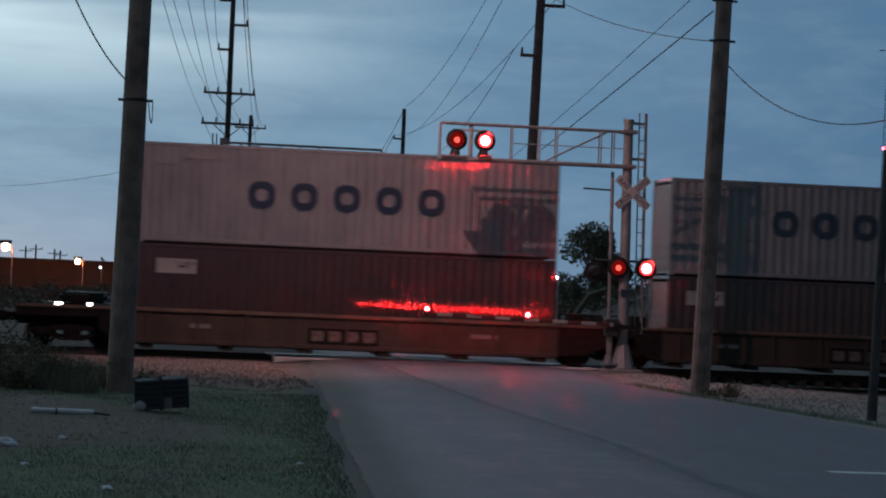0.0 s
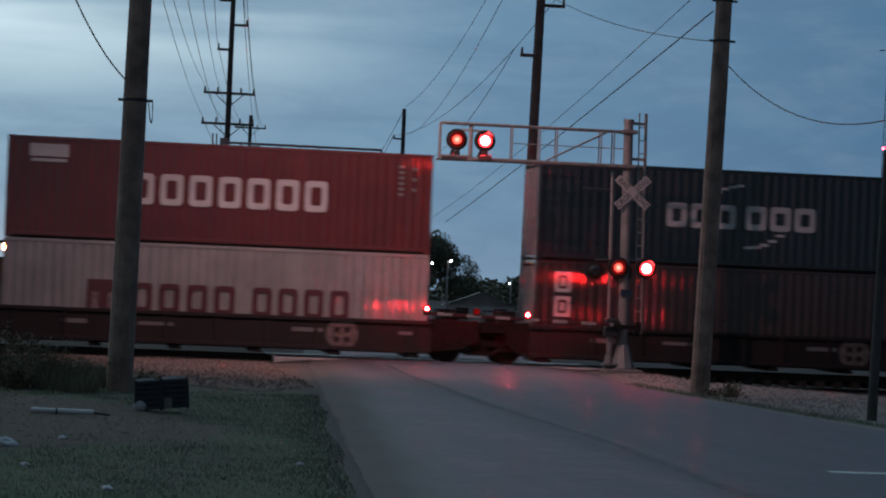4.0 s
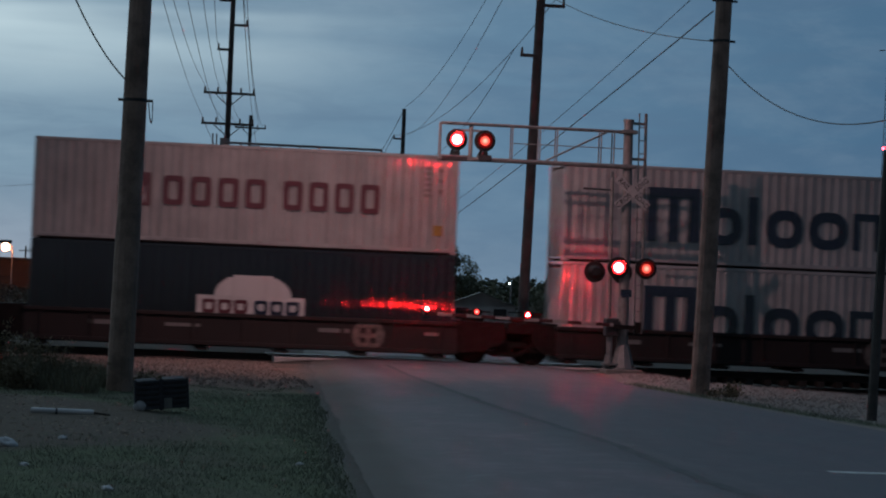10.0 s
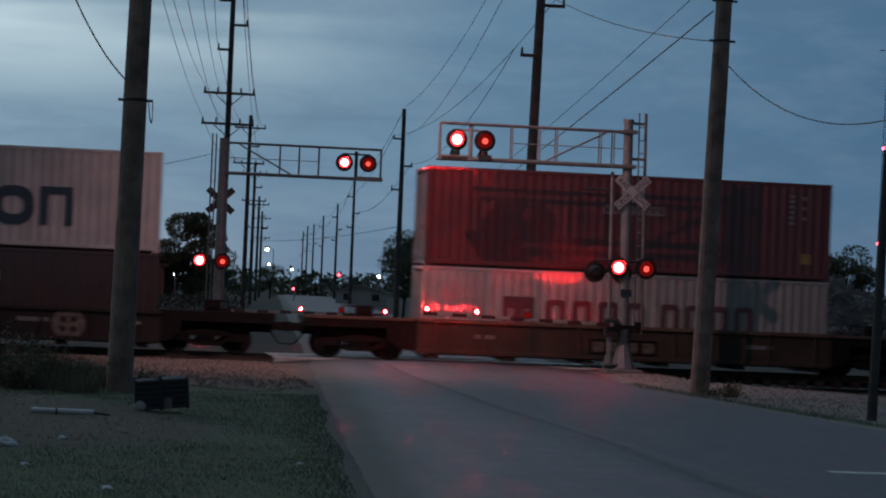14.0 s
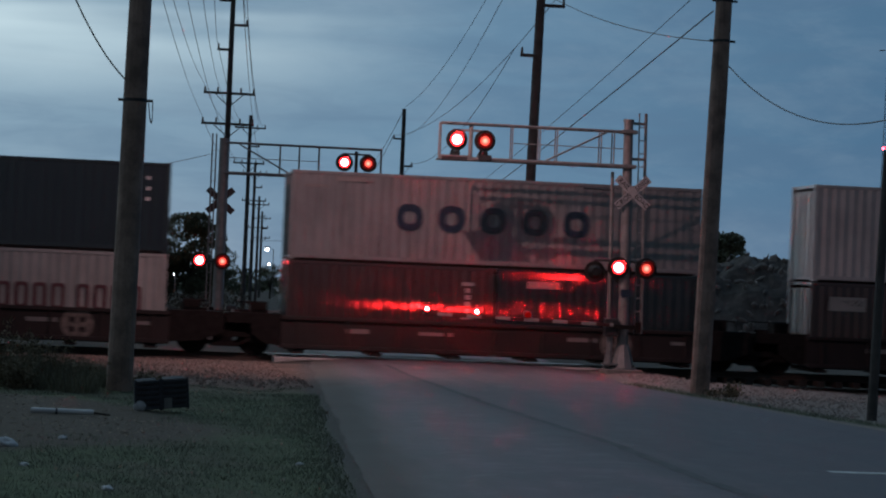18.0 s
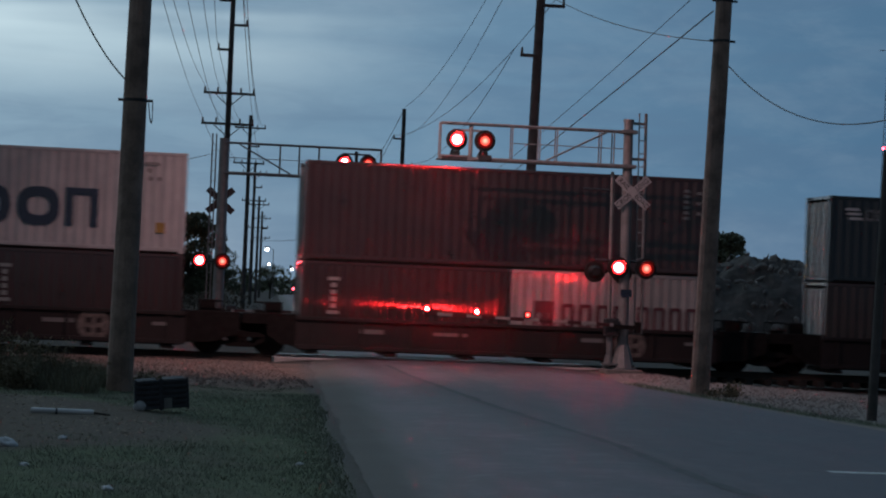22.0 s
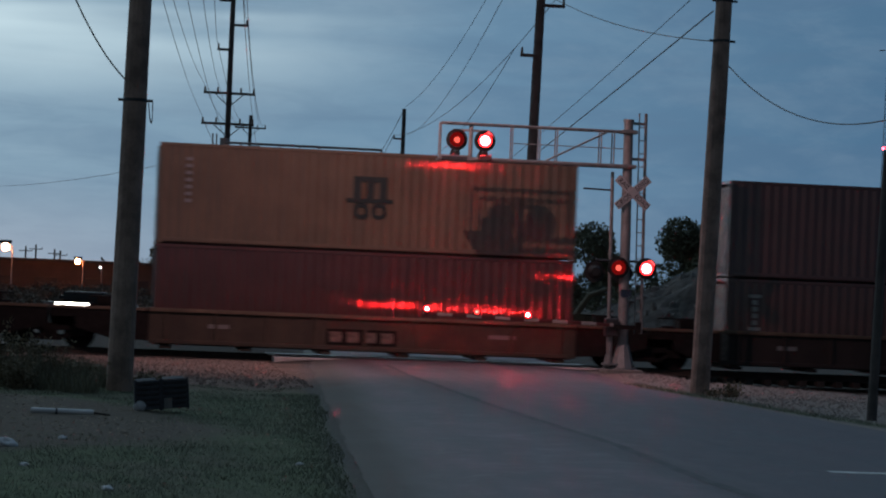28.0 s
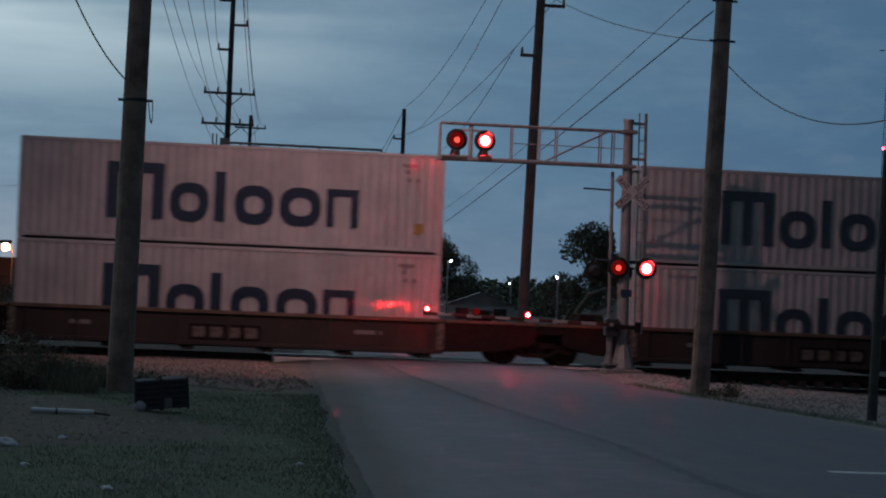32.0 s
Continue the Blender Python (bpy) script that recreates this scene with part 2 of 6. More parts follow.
def lit_lens(name, radius, middle, rim, core=0.3, steep=1.6, colour=(1.0, 0.017, 0.02)):
    """A lit red lens, hottest in the middle, falling off to its rim."""
    m = glowing(name, colour, middle)
    t = m.node_tree
    tc = t.nodes.new("ShaderNodeTexCoord")
    far = t.nodes.new("ShaderNodeVectorMath")
    far.operation = "LENGTH"
    t.links.new(tc.outputs["Object"], far.inputs[0])
    fall = maths(t, "POWER", fit01(t, far.outputs["Value"], radius, radius * core), steep)
    t.links.new(maths(t, "MULTIPLY_ADD", fall, middle - rim, rim), t.nodes["Principled BSDF"].inputs["Emission Strength"])
    return m


M["led"] = lit_lens("lit_red_roundel", 0.19, 2700.0, 7.0, 0.22, 3.2)
M["led_fade"] = lit_lens("fading_red_roundel", 0.14, 7.0, 0.8, 0.1, 1.6, (1.0, 0.10, 0.07))
M["led_back"] = lit_lens("lit_red_rear_roundel", 0.12, 500.0, 340.0)
M["led_dim"] = glowing("red_roundel_afterglow", (1.0, 0.02, 0.02), 0.14, (0.005, 0.0, 0.0))
M["led_dim"].node_tree.nodes["Principled BSDF"].inputs["Specular IOR Level"].default_value = 0.05
M["led_core"] = glowing("red_filament_afterglow", (1.0, 0.10, 0.07), 1.6, (0.01, 0.0, 0.0))
M["gate_led"] = lit_lens("lit_red_gate_lamp", 0.09, 12000.0, 2.0, 0.05, 6.0)
M["gate_fade"] = lit_lens("fading_red_gate_lamp", 0.075, 16.0, 1.0, 0.1, 2.0, (1.0, 0.06, 0.05))
M["gate_rear"] = lit_lens("lit_red_rear_gate_lamp", 0.09, 820.0, 610.0)
M["sodium"] = glowing("sodium_lamp_glow", (1.0, 0.24, 0.07), 170.0)
M["mercury"] = glowing("white_lamp_glow", (0.86, 0.93, 1.0), 16.0)
M["strobe"] = glowing("white_strobe_flash", (0.9, 0.96, 1.0), 12.0)
M["beacon"] = glowing("red_beacon_glow", (1.0, 0.06, 0.09), 12.0)
M["headlight"] = glowing("headlight_glow", (1.0, 0.95, 0.85), 14.0)


# ---- small builders ----
def box(bm, x, y, z, sx, sy, sz, turn=None):
    """A box by its centre and sizes."""
    m = Matrix.Translation((x, y, z)) @ (turn or Matrix()) @ Matrix.Diagonal((sx, sy, sz, 1))
    bmesh.ops.create_cube(bm, size=1.0, matrix=m)


def rod(bm, a, b, r, r2=None, n=8):
    """A round bar from a to b, tapering from r to r2."""
    a, b = Vector(a), Vector(b)
    way = b - a
    m = Matrix.Translation((a + b) / 2) @ way.to_track_quat("Z", "Y").to_matrix().to_4x4()
    bmesh.ops.create_cone(bm, cap_ends=True, segments=n, radius1=r, radius2=r if r2 is None else r2, depth=way.length, matrix=m)


def tube(bm, pts, r, n=6):
    """One smooth bent bar along pts."""
    rings = []
    for k, p in enumerate(pts):
        way = (pts[min(k + 1, len(pts) - 1)] - pts[max(k - 1, 0)]).to_track_quat("Z", "Y").to_matrix()
        rings.append([bm.verts.new(p + way @ Vector((r * math.cos(6.28318 * i / n), r * math.sin(6.28318 * i / n), 0))) for i in range(n)])
    for lo, hi in zip(rings, rings[1:]):
        for i in range(n):
            bm.faces.new((lo[i], lo[(i + 1) % n], hi[(i + 1) % n], hi[i]))
    bm.faces.new(rings[0][::-1])
    bm.faces.new(rings[-1])


def rounded(bm, width=0.01, segments=1):
    bmesh.ops.bevel(bm, geom=bm.edges[:], offset=width, segments=segments, affect="EDGES", clamp_overlap=True)


def mesh_of(name, bm):
    me = bpy.data.meshes.new(name)
    bm.to_mesh(me)
    bm.free()
    return me


def part(name, bm, mat, parent=None, label=""):
    """One mesh object under a thing or a part; takes a bmesh or a finished mesh."""
    me = mesh_of(name, bm) if isinstance(bm, bmesh.types.BMesh) else bm
    ob = new(name, me)
    if not me.materials:
        me.materials.append(None)
    ob.material_slots[0].link = "OBJECT"
    ob.material_slots[0].material = mat
    ob.parent = parent
    return tagged(ob, label)


def thing(name, m, label, category, group="", kind=""):
    ob = new(name)
    ob.empty_display_size = 0.3
    ob.matrix_basis = m
    return tagged(ob, label, category, group, kind)


def soup(name, verts, faces):
    me = bpy.data.meshes.new(name)
    me.from_pydata(verts, [], faces)
    me.update()
    return me


# ---- ground, road and track ----
def road_left(y):
    return 6.1 + 0.0707 * y


def road_right(y):
    near = 13.05 + 0.045 * max(0, -14 - y) + 0.09 * max(0, min(10, y + 12))
    return near if y < 3 else 13.9 + 0.075 * y


def hollow(x):
    """Where the gravel on the right gives way to the dark hollow beside the track."""
    return max(-9.7 - (x - 15.8) * 1.15, -3.2 - (x - 15.3) * 11.0)


def ground_z(x, y):
    """Level verges, a shallow bed along the track, a hollow beside it on the right, and low unevenness."""
    z = -0.06 + 0.05 * noise.noise((x * 0.25, y * 0.25, 0.0)) - 0.03
    bed = max(0.0, 1 - max(0.0, abs(y) - 2.6) / 3.0)
    z -= 0.06 * bed
    if x > 13 and y < 2.6:
        z += (0.09 + 0.06 * bed) * min(1, (x - 13) / 1.5) * max(0.0, 1 - max(0.0, -y - 9) / 8)
        if x > 15:
            z -= 0.45 * min(1, max(0, y - hollow(x)) / 1.2)
    off = max(road_left(y) - x, x - road_right(y)) - 0.1
    k = min(1, max(0, off / 1.0))
    z = z * k + (-0.055) * (1 - k)
    if x < 2.5 and y < -20:
        z += 0.10 * min(1, (2.5 - x) / 3.0)
    return z


def axis(lo, hi, step, far):
    out, d, v = [], step, lo
    inner = list(np.arange(lo, hi + 1e-6, step))
    left, right = [], []
    v = lo
    while v > -far:
        d *= 1.35
        v -= d
        left.append(v)
    d, v = step, hi
    while v < far:
        d *= 1.35
        v += d
        right.append(v)
    return left[::-1] + inner + right


def build_ground():
    xs, ys = axis(-14, 26, 0.5, 2600), axis(-56, 14, 0.5, 2600)
    verts = [(x, y, ground_z(x, y)) for y in ys for x in xs]
    w = len(xs)
    faces = [(j * w + i, j * w + i + 1, (j + 1) * w + i + 1, (j + 1) * w + i) for j in range(len(ys) - 1) for i in range(w - 1)]
    me = soup("ground", verts, faces)
    m = bpy.data.materials.new("verge_grass_dirt_and_gravel")
    m.use_nodes = True
    t = m.node_tree
    bsdf = t.nodes["Principled BSDF"]
    bsdf.inputs["Roughness"].default_value, bsdf.inputs["Specular IOR Level"].default_value = 0.95, 0.08
    geo = t.nodes.new("ShaderNodeNewGeometry")
    sp = t.nodes.new("ShaderNodeSeparateXYZ")
    t.links.new(geo.outputs["Position"], sp.inputs[0])
    broad = node(t, "ShaderNodeTexNoise", Scale=0.5, Detail=5.0, Roughness=0.6)
    mid = node(t, "ShaderNodeTexNoise", Scale=4.0, Detail=6.0, Roughness=0.7)
    grit = node(t, "ShaderNodeTexNoise", Scale=22.0, Detail=5.0, Roughness=0.8)
    cell = node(t, "ShaderNodeTexVoronoi", Scale=9.0)
    for n in (broad, mid, grit, cell):
        t.links.new(geo.outputs["Position"], n.inputs["Vector"])
    grass = mixed(t, fit01(t, mid.outputs[0], 0.3, 0.7), (0.078, 0.100, 0.056, 1), (0.145, 0.165, 0.102, 1))
    grass = mixed(t, fit01(t, broad.outputs[0], 0.42, 0.72), grass, (0.14, 0.125, 0.095, 1))
    dirt = mixed(t, fit01(t, grit.outputs[0], 0.3, 0.7), (0.13, 0.08, 0.064, 1), (0.25, 0.175, 0.148, 1))
    dirt = mixed(t, fit01(t, broad.outputs[0], 0.35, 0.65), dirt, (0.13, 0.095, 0.078, 1))
    gravel = mixed(t, fit01(t, cell.outputs["Distance"], 0.0, 0.6), (0.33, 0.275, 0.25, 1), (0.21, 0.175, 0.16, 1))
    gravel = mixed(t, fit01(t, mid.outputs[0], 0.5, 0.75), gravel, (0.22, 0.18, 0.16, 1))
    wob = maths(t, "MULTIPLY_ADD", broad.outputs[0], 6.0, -3.0)
    bay = maths(t, "POWER", maths(t, "ABSOLUTE", maths(t, "ADD", sp.outputs[1], 34.5)), 2.0)
    bay = maths(t, "MULTIPLY_ADD", bay, -0.07, maths(t, "MULTIPLY_ADD", mid.outputs[0], 1.6, 1.2))
    litter = fit01(t, maths(t, "SUBTRACT", bay, sp.outputs[0]), -0.6, 0.7)
    grass = mixed(t, maths(t, "MULTIPLY", litter, 0.85), grass, mixed(t, fit01(t, grit.outputs[0], 0.3, 0.7), (0.085, 0.066, 0.058, 1), (0.165, 0.130, 0.112, 1)))
    y1 = maths(t, "ADD", sp.outputs[1], wob)
    near_track = fit01(t, y1, -24.0, -19.5)
    colour = mixed(t, near_track, grass, dirt)
    right = fit01(t, sp.outputs[0], 10.0, 11.5)
    rightgravel = maths(t, "MULTIPLY", right, fit01(t, sp.outputs[1], -60.0, -55.0))
    colour = mixed(t, rightgravel, colour, gravel)
    edge = maths(t, "MULTIPLY_ADD", sp.outputs[1], -0.078, 12.26)
    strip = fit01(t, maths(t, "ABSOLUTE", maths(t, "SUBTRACT", sp.outputs[0], edge)), 0.40, 0.15)
    strip = maths(t, "MULTIPLY", strip, fit01(t, sp.outputs[1], -11.5, -13.5))
    colour = mixed(t, maths(t, "MULTIPLY", strip, 0.8), colour, grass)
    along = t.nodes.new("ShaderNodeMapping")
    along.inputs["Scale"].default_value = (1.6, 0.16, 1.0)
    t.links.new(geo.outputs["Position"], along.inputs[0])
    ragged = node(t, "ShaderNodeTexNoise", Scale=1.5, Detail=4.0, Roughness=0.6)
    t.links.new(along.outputs[0], ragged.inputs["Vector"])
    verge = fit01(t, maths(t, "SUBTRACT", sp.outputs[0], maths(t, "MULTIPLY_ADD", sp.outputs[1], 0.0707, maths(t, "MULTIPLY_ADD", ragged.outputs[0], 0.5, 5.35))), 0.0, 0.45)
    verge = maths(t, "MULTIPLY", verge, fit01(t, sp.outputs[0], 11.5, 10.5))
    colour = mixed(t, verge, colour, mixed(t, fit01(t, grit.outputs[0], 0.3, 0.7), (0.085, 0.076, 0.07, 1), (0.16, 0.145, 0.135, 1)))
    # ground coloured darker along the track, beyond it and in the hollow
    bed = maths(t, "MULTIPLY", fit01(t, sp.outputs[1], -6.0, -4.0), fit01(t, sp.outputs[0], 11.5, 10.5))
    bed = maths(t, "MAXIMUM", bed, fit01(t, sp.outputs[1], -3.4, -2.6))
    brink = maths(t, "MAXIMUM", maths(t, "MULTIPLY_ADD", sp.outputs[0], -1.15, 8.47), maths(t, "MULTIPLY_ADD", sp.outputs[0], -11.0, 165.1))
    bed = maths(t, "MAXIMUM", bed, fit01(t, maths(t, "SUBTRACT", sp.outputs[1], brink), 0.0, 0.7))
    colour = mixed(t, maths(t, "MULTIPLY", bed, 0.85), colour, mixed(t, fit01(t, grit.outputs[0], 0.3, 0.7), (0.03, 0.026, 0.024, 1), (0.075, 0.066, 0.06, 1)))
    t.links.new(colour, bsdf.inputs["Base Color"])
    b = node(t, "ShaderNodeBump", Strength=0.6, Distance=0.05)
    t.links.new(mixed(t, 0.5, mid.outputs[0], grit.outputs[0]), b.inputs["Height"])
    t.links.new(b.outputs[0], bsdf.inputs["Normal"])
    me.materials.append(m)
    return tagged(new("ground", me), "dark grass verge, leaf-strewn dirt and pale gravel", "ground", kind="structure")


def road_material():
    m = material("worn_grey_asphalt", (0.130, 0.089, 0.100), 0.62, 0.0, 0.28, 0.45, 0.25, 55.0, spec=0.28)
    t = m.node_tree
    bsdf = t.nodes["Principled BSDF"]
    geo = t.nodes.new("ShaderNodeNewGeometry")
    run = t.nodes.new("ShaderNodeMapping")
    run.inputs["Scale"].default_value = (1.1, 0.05, 1.0)
    run.inputs["Rotation"].default_value = (0, 0, radians(4.1))
    t.links.new(geo.outputs["Position"], run.inputs[0])
    lanes = node(t, "ShaderNodeTexNoise", Scale=1.2, Detail=4.0, Roughness=0.6)
    t.links.new(run.outputs[0], lanes.inputs["Vector"])
    old = bsdf.inputs["Base Color"].links[0].from_socket
    t.links.new(mixed(t, maths(t, "MULTIPLY", fit01(t, lanes.outputs[0], 0.42, 0.68), 0.5), old, (0.073, 0.062, 0.067, 1)), bsdf.inputs["Base Color"])
    # coarse mottling of worn aggregate and patches of old binder
    worn = node(t, "ShaderNodeTexNoise", Scale=2.2, Detail=9.0, Roughness=0.78)
    t.links.new(geo.outputs["Position"], worn.inputs["Vector"])
    now = bsdf.inputs["Base Color"].links[0].from_socket
    now = mixed(t, maths(t, "MULTIPLY", fit01(t, worn.outputs[0], 0.50, 0.72), 0.55), now, (0.23, 0.195, 0.205, 1))
    now = mixed(t, maths(t, "MULTIPLY", fit01(t, worn.outputs[0], 0.48, 0.28), 0.6), now, (0.07, 0.062, 0.065, 1))
    t.links.new(now, bsdf.inputs["Base Color"])
    # the darker strip along the seam; beyond it darker paving, deepened where lamplight dies away
    across = t.nodes.new("ShaderNodeSeparateXYZ")
    t.links.new(geo.outputs["Position"], across.inputs[0])
    strip = maths(t, "MULTIPLY", fit01(t, across.outputs[0], 6.3, 7.05), fit01(t, across.outputs[0], 7.6, 7.22))
    now = bsdf.inputs["Base Color"].links[0].from_socket
    now = mixed(t, maths(t, "MULTIPLY", strip, 0.48), now, (0.03, 0.027, 0.03, 1))
    lamp_falloff = maths(t, "MULTIPLY", fit01(t, across.outputs[0], 7.3, 7.6), fit01(t, across.outputs[1], -14.0, -32.0))
    now = mixed(t, maths(t, "MULTIPLY", lamp_falloff, 0.42), now, (0.02, 0.021, 0.025, 1))
    t.links.new(now, bsdf.inputs["Base Color"])
    # dirt and fine gravel washed over the ragged left margin
    sp = t.nodes.new("ShaderNodeSeparateXYZ")
    t.links.new(geo.outputs["Position"], sp.inputs[0])
    rag = node(t, "ShaderNodeTexNoise", Scale=1.1, Detail=6.0, Roughness=0.7)
    t.links.new(run.outputs[0], rag.inputs["Vector"])
    off = maths(t, "SUBTRACT", sp.outputs[0], maths(t, "MULTIPLY_ADD", sp.outputs[1], 0.0707, 6.1))
    off = maths(t, "ADD", off, maths(t, "MULTIPLY_ADD", rag.outputs[0], -0.9, 0.45))
    margin = fit01(t, off, 1.25, 0.30)
    now = bsdf.inputs["Base Color"].links[0].from_socket
    t.links.new(mixed(t, margin, now, (0.12, 0.105, 0.097, 1)), bsdf.inputs["Base Color"])
    t.links.new(maths(t, "MULTIPLY_ADD", margin, -0.24, 0.28), bsdf.inputs["Specular IOR Level"])
    return m


def build_road():
    ys = list(np.arange(-62, 14, 0.25)) + [14 + 3 * 1.12 ** i for i in range(50)]
    verts, faces = [], []
    for i, y in enumerate(ys):
        left = road_left(y) + 0.10 * noise.noise((y * 0.3, 3.0, 0)) + 0.05 * noise.noise((y * 1.1, 4.0, 0)) + 0.03 * noise.noise((y * 3.7, 6.0, 0))
        right = road_right(y) + 0.2 * noise.noise((y * 0.4, 9.0, 0))
        for k in range(9):
            f = k / 8
            verts.append((left + (right - left) * f, y, 0.012 + 0.05 * math.sin(f * math.pi) - (0.06 if k in (0, 8) else 0) - 0.04 * max(0, 1 - abs(y) / 5)))
    for i in range(len(ys) - 1):
        if -2.0 < ys[i] < 1.6:
            continue
        for k in range(8):
            a = i * 9 + k
            faces.append((a, a + 1, a + 10, a + 9))
    me = soup("road", verts, faces)
    me.materials.append(road_material())
    tagged(new("road", me), "worn grey asphalt road running up to the crossing", "road", kind="structure")
    # the dark seam where two pavings meet, and a faded stop line
    bm = bmesh.new()
    pts = [(7.62, -7.1), (7.33, -14.0), (7.15, -27.8), (7.21, -33.7), (7.26, -36.7), (7.02, -43.1), (7.0, -56.0)]
    for (x0, y0), (x1, y1) in zip(pts, pts[1:]):
        steps = 12
        for s in range(steps):
            f0, f1 = s / steps, (s + 1) / steps
            xa, ya, xb, yb = x0 + (x1 - x0) * f0, y0 + (y1 - y0) * f0, x0 + (x1 - x0) * f1, y0 + (y1 - y0) * f1
            wa, wb = (0.085 + 0.05 * noise.noise((q * 0.8, 5.0, 0)) for q in (ya, yb))
            xa += 0.06 * noise.noise((ya, 0, 0)); xb += 0.06 * noise.noise((yb, 0, 0))
            za = 0.012 + 0.05 * math.sin(min(1, max(0, (xa - road_left(ya)) / (road_right(ya) - road_left(ya)))) * math.pi) + 0.004 - 0.04 * max(0, 1 - abs(ya) / 5)
            zb = 0.012 + 0.05 * math.sin(min(1, max(0, (xb - road_left(yb)) / (road_right(yb) - road_left(yb)))) * math.pi) + 0.004 - 0.04 * max(0, 1 - abs(yb) / 5)
            v = [bm.verts.new(p) for p in ((xa - wa, ya, za), (xa + wa, ya, za), (xb + wb, yb, zb), (xb - wb, yb, zb))]
            bm.faces.new(v)
    part("road_seam", bm, material("tar_seal", (0.060, 0.054, 0.058), 0.8, 0.0, 0.4, 2.0, 0.1, 30.0))
    tagged(bpy.data.objects["road_seam"], "dark tar seam along the road", "road seam", kind="structure")
    bm = bmesh.new()
    box(bm, 9.55, -41.2, 0.062, 0.9, 0.30, 0.006)
    tagged(part("road_marking", bm, M["mark"]), "worn white painted bar on the asphalt", "road marking", kind="structure")


def build_track():
    bm = bmesh.new()
    prof = [(-0.07, -0.16), (0.07, -0.16), (0.07, -0.148), (0.012, -0.13), (0.012, -0.045), (0.036, -0.035), (0.036, 0.0), (-0.036, 0.0), (-0.036, -0.035), (-0.012, -0.045), (-0.012, -0.13), (-0.07, -0.148)]
    a = [bm.verts.new((-160, y, z)) for y, z in prof]
    b = [bm.verts.new((160, y, z)) for y, z in prof]
    for i in range(len(prof)):
        j = (i + 1) % len(prof)
        bm.faces.new((a[i], a[j], b[j], b[i]))
    bm.faces.new(a[::-1]); bm.faces.new(b)
    bmesh.ops.recalc_face_normals(bm, faces=bm.faces[:])
    track = thing("railway_track", Matrix(), "worn steel rails on dark wooden ties", "track", kind="structure")
    me = mesh_of("rail", bm)
    for y in (-0.754, 0.754):
        part("rail", me, M["rail"], track).location = (0, y, 0)
    bm = bmesh.new()
    box(bm, 0, 0, 0, 0.22, 2.6, 0.17)
    rounded(bm, 0.012)
    tie = mesh_of("tie", bm)
    for i in range(120):
        x = -32 + i * 0.55
        if 4.6 < x < 15.2:
            continue
        o = part("tie", tie, M["tie"], track)
        o.location = (x, random.uniform(-0.04, 0.04), -0.247)
    # crossing surface of concrete panels
    bm = bmesh.new()
    box(bm, 0, 0, 0, 2.4, 1.30, 0.2)
    rounded(bm, 0.015)
    inner = mesh_of("crossing_panel", bm)
    bm = bmesh.new()
    box(bm, 0, 0, 0, 2.4, 1.05, 0.2)
    rounded(bm, 0.015)
    outer = mesh_of("crossing_panel", bm)
    for i in range(4):
        x = 6.2 + 2.42 * i
        part("crossing_panel", inner, M["panel"], track).location = (x, 0, -0.105)
        part("crossing_panel", outer, M["panel"], track).location = (x, -1.40, -0.105)
        part("crossing_panel", outer, M["panel"], track).location = (x, 1.40, -0.105)


def unseen_block_behind():
    """The unseen plain block added behind and to one side of the viewpoint to close the place."""
    b = thing("sun_block_behind", pose(34.6, -94.0, -0.1), "unseen plain dull block added behind the viewpoint", "building", kind="structure")
    bm = bmesh.new()
    # its bulk also keeps the sun off the right of the train
    box(bm, 0, 0, 9.8, 40.0, 8.0, 19.6)
    dull = material("dull_painted_block", (0.2, 0.19, 0.18), 0.9, 0.0, 0.2, 0.5, 0.1, 8.0)
    part("blocker_body", bm, dull, b)


unseen_block_behind()
build_ground()
build_road()
build_track()


# ---- the train ----
def shell(length, height, width=2.438):
    """Corrugated container shell: both long sides folded, roof lightly ribbed, folded front."""
    bm = bmesh.new()
    n = max(8, round(length / 0.28))
    z0, z1 = 0.16, height - 0.10
    for s in (-1, 1):
        xs, d = [], []
        for i in range(n):
            p = length * 0.985 / n
            x0 = -length * 0.4925 + i * p
            for f, dep in ((0.0, 0.0), (0.26, 0.0), (0.5, 0.036), (0.76, 0.036)):
                xs.append(x0 + f * p); d.append(dep)
        xs.append(length * 0.4925); d.append(0.0)
        lo = [bm.verts.new((x, s * (width / 2 - 0.012 - e), z0)) for x, e in zip(xs, d)]
        hi = [bm.verts.new((x, s * (width / 2 - 0.012 - e), z1)) for x, e in zip(xs, d)]
        for i in range(len(xs) - 1):
            f = (lo[i], lo[i + 1], hi[i + 1], hi[i])
            bm.faces.new(f if s < 0 else f[::-1])
    m = 10
    ys = [(-width / 2 + 0.08) + (width - 0.16) * i / (4 * m) for i in range(4 * m + 1)]
    dd = [(0.0, 0.0, 0.036, 0.036)[i % 4] for i in range(4 * m)] + [0.0]
    lo = [bm.verts.new((length / 2 - 0.03 - e, y, z0)) for y, e in zip(ys, dd)]
    hi = [bm.verts.new((length / 2 - 0.03 - e, y, z1)) for y, e in zip(ys, dd)]
    for i in range(len(ys) - 1):
        bm.faces.new((lo[i], lo[i + 1], hi[i + 1], hi[i]))
    box(bm, 0, 0, height - 0.05, length - 0.1, width - 0.06, 0.09)
    box(bm, 0, 0, 0.13, length - 0.1, width - 0.06, 0.13)
    return mesh_of("corrugated_shell", bm)


_cache = {}


def cached(key, make):
    if key not in _cache:
        _cache[key] = make()
    return _cache[key]


def block(key, *sizes):
    def make():
        bm = bmesh.new()
        box(bm, 0, 0, 0, *sizes)
        rounded(bm, min(0.012, min(sizes) * 0.2))
        return mesh_of(key, bm)
    return cached((key, sizes), make)


